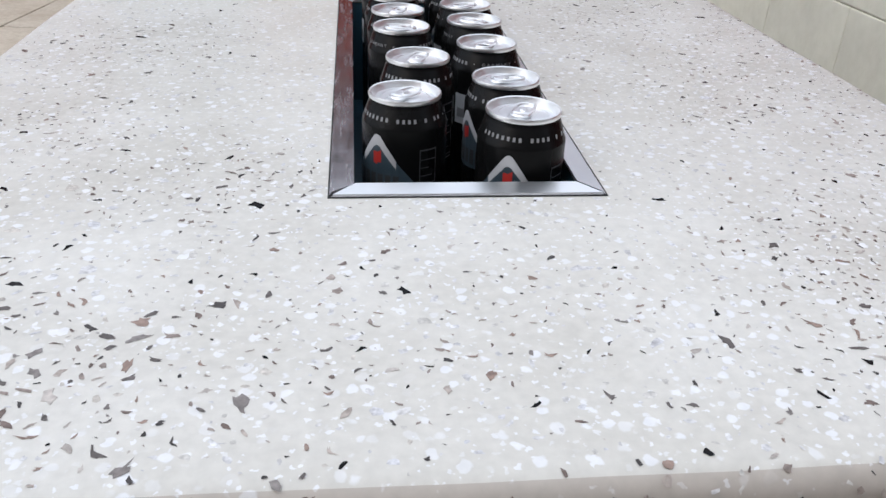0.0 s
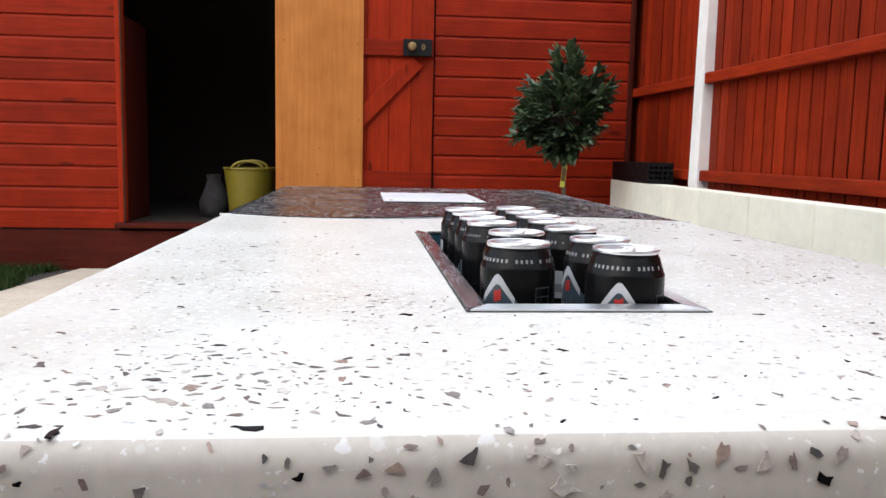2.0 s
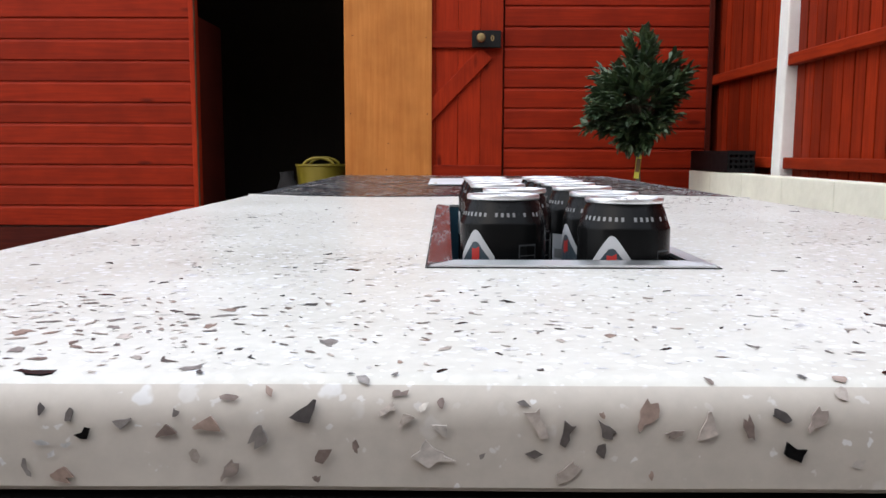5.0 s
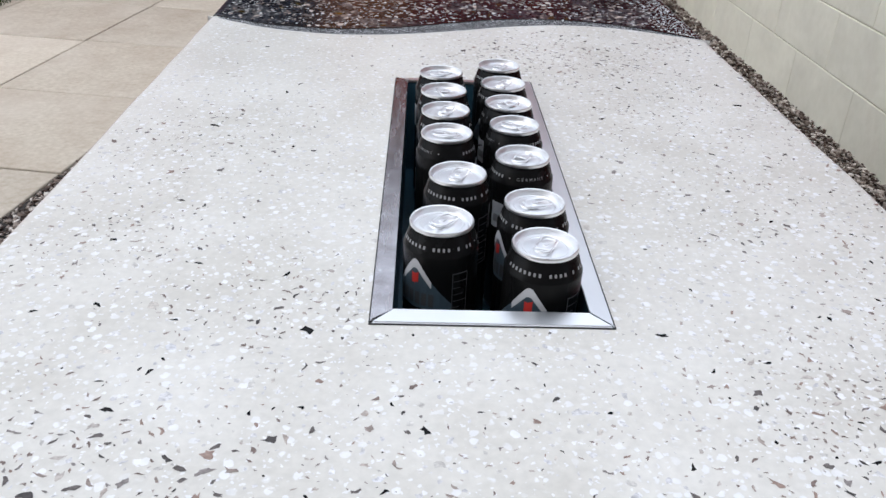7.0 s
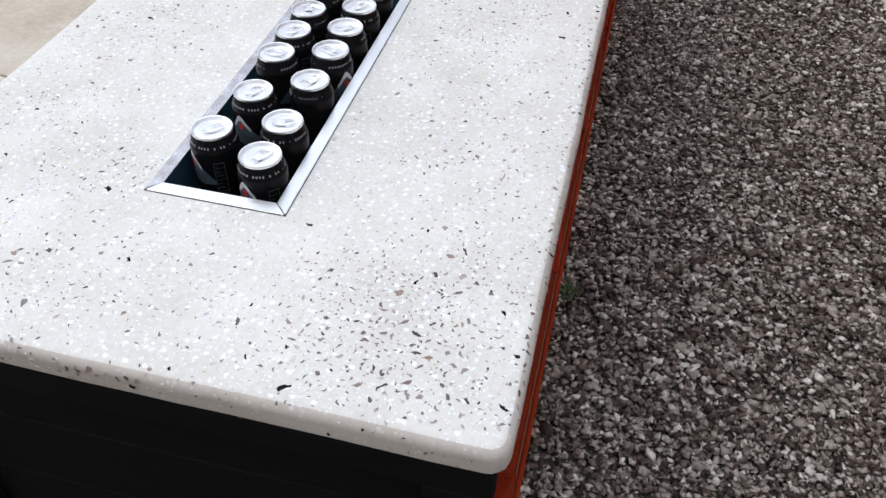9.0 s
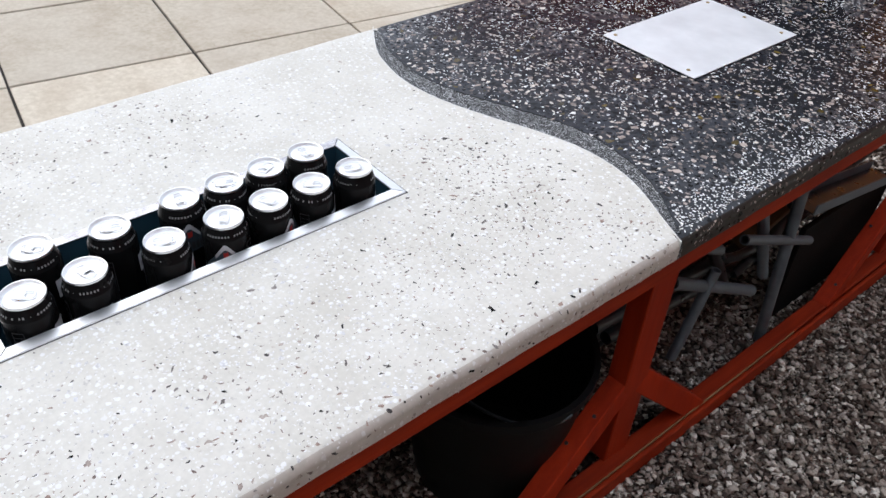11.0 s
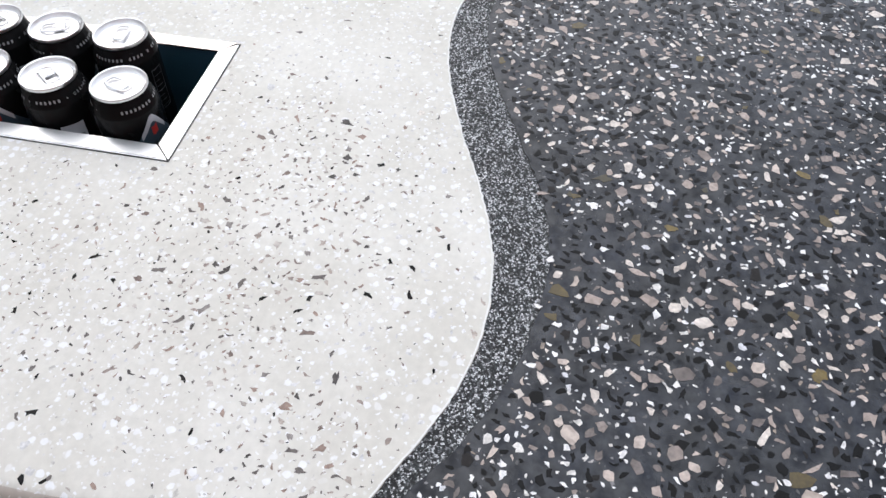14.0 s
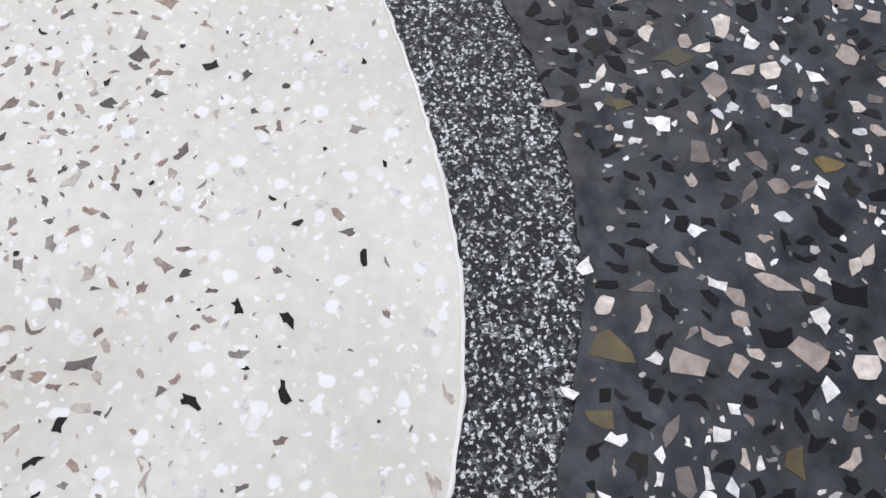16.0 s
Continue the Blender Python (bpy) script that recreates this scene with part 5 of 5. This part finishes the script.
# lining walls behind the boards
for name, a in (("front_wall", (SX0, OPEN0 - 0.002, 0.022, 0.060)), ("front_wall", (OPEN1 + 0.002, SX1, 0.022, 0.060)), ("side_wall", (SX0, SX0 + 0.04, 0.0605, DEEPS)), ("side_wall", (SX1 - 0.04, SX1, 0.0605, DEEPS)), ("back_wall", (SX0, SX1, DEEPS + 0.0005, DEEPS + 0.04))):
    part(name, box(*a, 0.02, EAVES), M_INSIDE, shed, "bare timber lining toned dark for the unlit inside")
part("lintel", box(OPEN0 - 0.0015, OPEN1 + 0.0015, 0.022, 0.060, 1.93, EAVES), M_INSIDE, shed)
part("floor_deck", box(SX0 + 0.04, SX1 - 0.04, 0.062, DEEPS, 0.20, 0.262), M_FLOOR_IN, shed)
part("roof", plank((-1.59, -0.10, 2.56), (-1.59, DEEPS + 0.3, 2.73), 6.2, 0.05, (0, 0, 1), 0), M_ROOF, shed)
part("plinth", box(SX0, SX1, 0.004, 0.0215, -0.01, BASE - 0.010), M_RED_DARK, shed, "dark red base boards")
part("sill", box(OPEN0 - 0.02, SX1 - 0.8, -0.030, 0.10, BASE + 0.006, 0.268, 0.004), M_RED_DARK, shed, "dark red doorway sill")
# shiplap boards, one by one


def shiplap(length, pitch):
    """A shiplap board: a flat face with a hollow along its upper edge."""
    prof = [(0.0, 0.0), (-0.016, 0.001), (-0.018, 0.004), (-0.018, pitch - 0.020), (-0.015, pitch - 0.013), (-0.010, pitch - 0.006), (-0.009, pitch - 0.0005), (0.0, pitch - 0.0005)]
    bm = bmesh.new()
    ends = [[bm.verts.new((x, 0.020 + y, z)) for y, z in prof] for x in (0, length)]
    k = len(prof)
    for i in range(k):
        bm.faces.new((ends[0][i], ends[0][(i + 1) % k], ends[1][(i + 1) % k], ends[1][i]))
    bm.faces.new(ends[0])
    bm.faces.new(ends[1][::-1])
    return bm


rs = random.Random(6)
for x0, x1, pitch in ((SX0, OPEN0 - 0.001, 0.1200), (OPEN1 + 0.001, SX1, 0.1157)):
    board = None
    for k in range(19 if pitch > 0.118 else 20):
        m = pose(x0, rs.uniform(-0.001, 0.001), BASE + k * pitch)
        if board is None:
            board = part("board", shiplap(x1 - x0, pitch), M_RED_H, shed)
            board.matrix_basis = m
        else:
            again(board, m, shed)
# trim in the dark red, carrying the shade of the gap beside the fence
part("corner_trim", box(SX1 + 0.001, SX1 + 0.03, -0.012, 0.07, 0.02, EAVES, 0.003), M_RED_DARK, shed, "corner trim toned dark red for the shade by the fence")
part("door_jamb", box(OPEN0, OPEN0 + 0.028, -0.006, 0.090, 0.270, 1.925, 0.003), M_RED_V, shed)
part("jamb_lip", box(OPEN0 + 0.0285, OPEN0 + 0.0325, -0.002, 0.02, 0.270, 1.92, 0.001), M_TIMBER, shed, "bare wood edge of the jamb")
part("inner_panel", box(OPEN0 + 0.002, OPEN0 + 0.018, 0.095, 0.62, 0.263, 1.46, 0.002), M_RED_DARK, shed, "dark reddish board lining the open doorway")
# ledged and braced door leaf
door = part("door", box(-0.40, OPEN1 - 0.006, 0.006, 0.0215, 0.275, 1.92), M_RED_DARK, shed, "red ledged and braced plank door, shut")
n = 5
wd = (OPEN1 - 0.008 + 0.40) / n
pb = None
for k in range(n):
    m = pose(-0.40 + k * wd, 0, 0.275)
    if pb is None:
        pb = part("plank", box(0.0008, wd - 0.0008, -0.010, 0.0055, 0, 1.64, 0.0025), M_RED_V, door)
        pb.matrix_basis = m
    else:
        again(pb, m, door)
for z in (0.50, 1.262, 1.76):
    part("ledge", box(-0.40, OPEN1 - 0.012, -0.032, -0.0105, z, z + 0.095, 0.003), M_RED_H, door)
part("door_brace", plank((-0.270, -0.0225, 0.80), (0.150, -0.0225, 1.235), 0.092, 0.0215, (0, 1, 0), 0.003), M_RED_V, door)
part("lock_case", box(0.066, 0.232, -0.056, -0.0325, 1.262, 1.358, 0.003), M_BLACKMETAL, door, "black rim lock case")
knob = part("door_knob", lathe([(0, 0.0), (0.020, 0.0), (0.020, 0.006), (0.010, 0.010), (0.010, 0.022), (0.024, 0.030), (0.026, 0.038), (0.022, 0.046), (0, 0.050)], 20), M_BRASS, door, "round brass knob", True)
knob.matrix_basis = pose(0.116, -0.0562, 1.312, 90, 0, 0)
esc = part("keyhole_plate", lathe([(0.013, 0.0), (0.013, 0.002), (0, 0.002)], 16), M_BRASS, door, "brass keyhole plate", True)
esc.matrix_basis = pose(0.182, -0.0562, 1.314, 90, 0, 0) @ Matrix.Diagonal((0.8, 1.3, 1, 1))
part("keyhole", box(0.179, 0.185, -0.0592, -0.0586, 1.304, 1.322), M_BLACKMETAL, door)

# plywood sheet standing in the doorway
ply = thing("plywood_sheet", (-0.414, SHED_Y - 0.045, 0.2685), "bare orange-brown plywood sheet fixed upright in the doorway", "plywood")
part("sheet", box(-0.249, 0.251, 0, 0.012, 0, 1.66, 0.001), M_PLY, ply)
for x, z in ((-0.215, 0.27), (0.226, 0.27), (-0.01, 0.30), (-0.215, 0.62), (0.226, 0.62), (0.0, 0.45), (-0.20, 1.06), (0.22, 1.05)):
    s = part("nail_head", lathe([(0.0035, 0.0), (0.003, 0.001), (0, 0.0012)], 10), M_BLACKMETAL, ply)
    s.matrix_basis = pose(x, -0.0001, z, 90, 0, 0)

# ---- inside the shed ----
tub = thing("rubber_tub", (-0.87, SHED_Y + 0.42, 0.262), "yellow flexible rubber tub with two loop handles", "tub")
part("tub_wall", lathe([(0, 0.0), (0.118, 0.0), (0.125, 0.006), (0.160, 0.315), (0.168, 0.322), (0.166, 0.330), (0.155, 0.326), (0.120, 0.012), (0, 0.010)], 36), M_TUB, tub, "", True)
for sx in (-1, 1):
    part("handle", sweep([(0.095 * math.cos(t), sx * 0.13, 0.318 + 0.052 * math.sin(t)) for t in (math.pi * i / 14 for i in range(15))], 0.009, 10), M_TUB, tub, "", True)
toolbox = thing("toolbox", (-0.66, SHED_Y + 0.72, 0.262), "dark red metal toolbox on the shed floor", "toolbox")
part("box_body", box(-0.17, 0.17, -0.10, 0.10, 0, 0.26, 0.012, seg=2), M_RED_DARK, toolbox)
part("box_lid", box(-0.174, 0.174, -0.104, 0.104, 0.262, 0.325, 0.014, seg=2), M_RED_V, toolbox, "red lid")
part("box_handle", sweep([(0.07 * math.cos(t), 0, 0.322 + 0.045 * math.sin(t)) for t in (math.pi * i / 12 for i in range(13))], 0.006, 8), M_BLACKMETAL, toolbox, "", True)
sack = thing("cloth_sack", (-1.13, SHED_Y + 0.62, 0.262), "crumpled dark grey cloth sack slumped on the shed floor", "sack")
bm = lathe([(0, 0.0), (0.075, 0.0), (0.098, 0.03), (0.092, 0.10), (0.070, 0.18), (0.040, 0.235), (0.052, 0.275), (0.030, 0.270), (0, 0.240)], 22)
for v in bm.verts:
    v.co += Vector((noise.noise(v.co * 14), noise.noise(v.co * 14 + Vector((5, 0, 0))), 0.5 * noise.noise(v.co * 11 + Vector((0, 7, 0))))) * 0.022 * min(1, v.co.z * 20)
part("sack_body", bm, M_SACK, sack, "", True)
# ---- standard evergreen shrub ----
shrub = thing("shrub", (0.925, 3.80, 0.0), "clipped evergreen shrub on a bare stem before the shed", "shrub")
bm = sweep([(0.012, 0, -0.01), (0.004, 0.004, 0.25), (0.006, 0, 0.5), (-0.004, 0.004, 0.72), (0.0, 0, 0.95)], 0.0125, 8)
part("stem", bm, M_BARK, shrub, "", True)
rb = random.Random(12)
bm = bmesh.new()
twig_ends = []
CROWN = Vector((-0.012, 0.0, 0.945))
LOBES = [((-0.02, 0, 0.93), (0.215, 0.21, 0.20), 90), ((-0.20, -0.02, 0.87), (0.115, 0.12, 0.10), 26), ((0.165, 0, 1.04), (0.085, 0.11, 0.125), 24), ((0.0, 0, 1.185), (0.085, 0.09, 0.125), 24),
         ((-0.135, 0, 1.03), (0.10, 0.11, 0.10), 18), ((0.0, -0.05, 0.78), (0.13, 0.12, 0.08), 16)]
for (cx, cy, cz), (rx_, ry_, rz_), number in LOBES:
    for k in range(number):
        t, h = rb.uniform(0, 6.283), rb.uniform(-1, 1)
        s, q = math.sqrt(1 - h * h), rb.uniform(0.35, 1.0) ** 0.5
        tip = Vector((cx + rx_ * s * math.cos(t) * q, cy + ry_ * s * math.sin(t) * q, cz + rz_ * h * q))
        start = Vector((cx * 0.25, cy * 0.25, 0.70 + (cz - 0.70) * rb.uniform(0.25, 0.75)))
        mid = start.lerp(tip, 0.55) + Vector((rb.uniform(-0.02, 0.02), rb.uniform(-0.02, 0.02), 0.02))
        sweep([start, mid, tip], 0.0028, 5, bm)
        twig_ends.append((start, mid, tip))
tagged(part("branchwork", bm, M_BARK, shrub), kind="stuff")
lv, lf = [], []


def leaf(base, way, length, width):
    way = way.normalized()
    side = way.cross(Vector((0, 0, 1)))
    if side.length < 0.05:
        side = Vector((1, 0, 0))
    side = (side.normalized() + Vector((rb.uniform(-0.5, 0.5), rb.uniform(-0.5, 0.5), rb.uniform(-0.5, 0.5)))).normalized()
    up = side.cross(way).normalized()
    k = len(lv)
    for t, w, lift in ((0, 0.08, 0), (0.3, 0.85, 0.02), (0.65, 0.95, 0.02), (1.0, 0.05, -0.08)):
        c = base + way * length * t + up * length * lift
        for sgn in (-1, 0, 1):
            lv.append(tuple(c + side * (width * 0.5 * w * sgn) + up * (abs(sgn) * width * 0.16)))
    for row in range(3):
        for col in range(2):
            a = k + row * 3 + col
            lf.append((a, a + 1, a + 4, a + 3))


for start, mid, tip in twig_ends:
    for k in range(15):
        u = rb.uniform(0.25, 1.0) ** 0.6
        p = start.lerp(mid, u * 2) if u < 0.5 else mid.lerp(tip, u * 2 - 1)
        out = (p - CROWN)
        way = out.normalized() * 0.7 + (tip - mid).normalized() * 0.8 + Vector((rb.uniform(-1, 1), rb.uniform(-1, 1), rb.uniform(-0.5, 0.9)))
        leaf(p, way, rb.uniform(0.060, 0.095), rb.uniform(0.028, 0.042))
soup("crown", lv, lf, M_LEAF, shrub, "dense dark green pointed leaves")
tag_ob = part("plant_tag", box(-0.013, 0.013, -0.0008, 0.0008, -0.075, 0.075, 0.0003), M_TAG, shrub, "yellow printed plant tag")
tag_ob.matrix_basis = pose(-0.002, -0.016, 0.612, 0, 6, -8)
tp = part("tag_picture", box(-0.0105, 0.0105, -0.0014, -0.0009, -0.042, 0.028), M_TAG_PRINT, tag_ob)

# ---- crate on the end of the wall ----
crate = thing("plastic_crate", (1.272, 3.44, WALL_TOP), "long black plastic slotted crate on the end of the wall", "crate")
CX, CY, CZ = 0.132, 0.60, 0.105
part("crate_base", box(0, CX, 0, CY, 0.0006, 0.008, 0.001), M_CRATE, crate)
for x in (0, CX - 0.006):
    part("crate_side", box(x, x + 0.006, 0.0105, CY - 0.0105, 0.0085, CZ, 0.001), M_CRATE, crate)
part("crate_lid", box(0.0065, CX - 0.0065, 0.03, CY - 0.012, CZ - 0.012, CZ - 0.004, 0.002), M_CRATE, crate)
for y in (0, CY - 0.010):
    for z in (0.0085, 0.034, 0.060, 0.085):
        part("crate_bar", box(0, CX, y, y + 0.006, z, z + (0.020 if z > 0.08 else 0.012), 0.001), M_CRATE, crate)
    for k in range(6):
        part("crate_rib", box(k * (CX - 0.012) / 5, k * (CX - 0.012) / 5 + 0.012, y + 0.0062, y + 0.0100, 0.0085, CZ), M_CRATE, crate)

# ---- under the table ----
bucket = thing("bucket", (0.215, 0.69, 0.006), "large black rubber bucket with wire handle under table", "bucket")
part("bucket_wall", lathe([(0, 0.0), (0.125, 0.0), (0.132, 0.006), (0.168, 0.285), (0.176, 0.288), (0.176, 0.305), (0.166, 0.305), (0.126, 0.012), (0, 0.010)], 40), M_BUCKET, bucket, "", True)
part("bail_handle", sweep([(0.176 * math.cos(t), 0.10 * math.sin(t), 0.292 - 0.13 * abs(math.sin(t)) * 0.2) for t in (-math.pi * i / 18 for i in range(19))], 0.003, 8), M_GALV, bucket, "bent wire handle", True)
binn = thing("storage_bin", (0.16, 0.03, 0.004), "dark grey plastic bin standing behind the end panel", "bin")
bm = bmesh.new()
lo = [bm.verts.new((x, y, 0)) for x, y in ((-0.15, -0.16), (0.12, -0.16), (0.12, 0.14), (-0.15, 0.14))]
hi = [bm.verts.new((x, y, 0.30)) for x, y in ((-0.18, -0.19), (0.15, -0.19), (0.15, 0.185), (-0.18, 0.185))]
inn = [bm.verts.new((x, y, 0.30)) for x, y in ((-0.172, -0.182), (0.142, -0.182), (0.142, 0.177), (-0.172, 0.177))]
bot = [bm.verts.new((x, y, 0.01)) for x, y in ((-0.142, -0.152), (0.112, -0.152), (0.112, 0.132), (-0.142, 0.132))]
for a, b in ((lo, hi), (hi, inn), (inn, bot)):
    for k in range(4):
        bm.faces.new((a[k], a[(k + 1) % 4], b[(k + 1) % 4], b[k]))
bm.faces.new(lo[::-1])
bm.faces.new(bot)
part("bin_body", bm, M_GREYPLASTIC, binn)
part("bin_rim", box(0.1505, 0.156, -0.19, 0.185, 0.285, 0.302, 0.002), M_GREYPLASTIC, binn)

# stacked scaffold tubes and couplers
TUBES = [((-0.28, 0.95, 0.035), (-0.26, 1.86, 0.035)), ((-0.18, 0.93, 0.035), (-0.17, 1.88, 0.035)), ((-0.07, 0.96, 0.035), (-0.09, 1.84, 0.035)), ((0.04, 0.92, 0.035), (0.05, 1.86, 0.035)),
         ((0.14, 0.94, 0.035), (0.16, 1.85, 0.035)), ((-0.22, 0.94, 0.095), (-0.20, 1.82, 0.098)), ((-0.02, 0.95, 0.095), (0.02, 1.85, 0.095)), ((0.10, 0.93, 0.094), (0.11, 1.83, 0.094)),
         ((0.20, 0.97, 0.155), (0.12, 1.86, 0.17)), ((-0.10, 0.95, 0.152), (0.24, 1.80, 0.158)), ((0.22, 1.02, 0.215), (-0.05, 1.70, 0.22)), ((0.22, 1.15, 0.245), (-0.20, 1.30, 0.28)),
         ((0.22, 1.35, 0.225), (-0.15, 1.55, 0.27)), ((0.20, 1.49, 0.26), (-0.10, 1.42, 0.33)), ((0.22, 1.70, 0.22), (-0.18, 1.80, 0.26)), ((0.20, 0.99, 0.23), (-0.12, 1.10, 0.30))]
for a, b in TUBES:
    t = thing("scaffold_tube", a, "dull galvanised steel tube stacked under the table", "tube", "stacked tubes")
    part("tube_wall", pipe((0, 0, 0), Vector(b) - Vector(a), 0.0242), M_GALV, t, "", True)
SLIM = [((0.358, 1.408, 0.012), (0.346, 1.350, 0.475), 0.0125), ((0.338, 1.345, 0.22), (0.326, 1.250, 0.445), 0.0115), ((0.352, 1.168, 0.405), (0.356, 1.466, 0.269), 0.0100),
        ((0.328, 1.000, 0.370), (0.332, 1.330, 0.181), 0.0125), ((0.318, 0.945, 0.473), (0.322, 1.150, 0.371), 0.0105), ((0.330, 1.080, 0.130), (0.336, 1.132, 0.340), 0.0105),
        ((0.250, 0.905, 0.254), (0.255, 1.270, 0.228), 0.0150), ((0.248, 0.960, 0.192), (0.262, 1.420, 0.168), 0.0140), ((0.270, 1.205, 0.345), (0.282, 1.310, 0.165), 0.0130),
        ((0.284, 1.330, 0.192), (0.296, 1.640, 0.292), 0.0110), ((0.292, 1.385, 0.208), (0.276, 1.530, 0.285), 0.0150), ((0.262, 1.110, 0.330), (0.240, 1.020, 0.180), 0.0110),
        ((0.246, 1.560, 0.230), (0.262, 1.870, 0.300), 0.0140)]
# rods that end deeper in the stack take the shaded copy
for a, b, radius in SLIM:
    t = thing("steel_rod", a, "slim blue-grey steel tube leaning among the stack" if b[0] > 0.315 else "slim steel tube toned dark for shade in the stack", "tube", "slim tubes")
    part("rod_wall", pipe((0, 0, 0), Vector(b) - Vector(a), radius, 0.002, 14), M_ROD if b[0] > 0.315 else M_ROD_SHADED, t, "", True)
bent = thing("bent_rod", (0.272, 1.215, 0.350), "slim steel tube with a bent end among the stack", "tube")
part("rod_wall", sweep([(0, 0, 0), (0.004, 0.022, -0.052), (0.010, 0.052, -0.085), (0.014, 0.095, -0.098), (0.018, 0.150, -0.102)], 0.0105, 12), M_ROD_SHADED, bent, "", True)
for x, y, z in ((0.215, 1.05, 0.25), (0.15, 1.35, 0.31)):
    c = thing("tube_coupler", (x, y, z), "rusty steel coupler clamped on a tube", "coupler", "tube couplers")
    part("clamp", rod((0, -0.026, 0), (0, 0.026, 0), 0.029, 12), M_RUST, c)
    part("bolt", rod((0.0, -0.06, 0.03), (0.0, 0.09, 0.03), 0.008, 8), M_GALV, c)
ch = thing("steel_channel", (0.338, 1.40, 0.372), "pressed grey steel channel lying over tubes", "channel")
RUN = Vector((0.004, 0.38, -0.062))
# web in the shaded tone, for the dark between the flanges
part("channel_web", plank((0, 0, 0), RUN, 0.056, 0.003, (0, 0.17, 1), 0.0005), M_ROD_SHADED, ch)
for x in (-0.0298, 0.0298):
    part("channel_flange", plank((x, 0, 0.010), Vector((x, 0, 0.010)) + RUN, 0.0035, 0.024, (0, 0.17, 1), 0.0005), M_ROD, ch)
off = thing("timber_offcut", (0.252, 1.392, 0.232), "short weathered timber offcut lying on the tubes", "timber")
part("offcut", plank((0, 0, 0), (0.006, 0.112, 0.044), 0.045, 0.060, (0.25, -0.3, 1), 0.003), M_TIMBER, off)
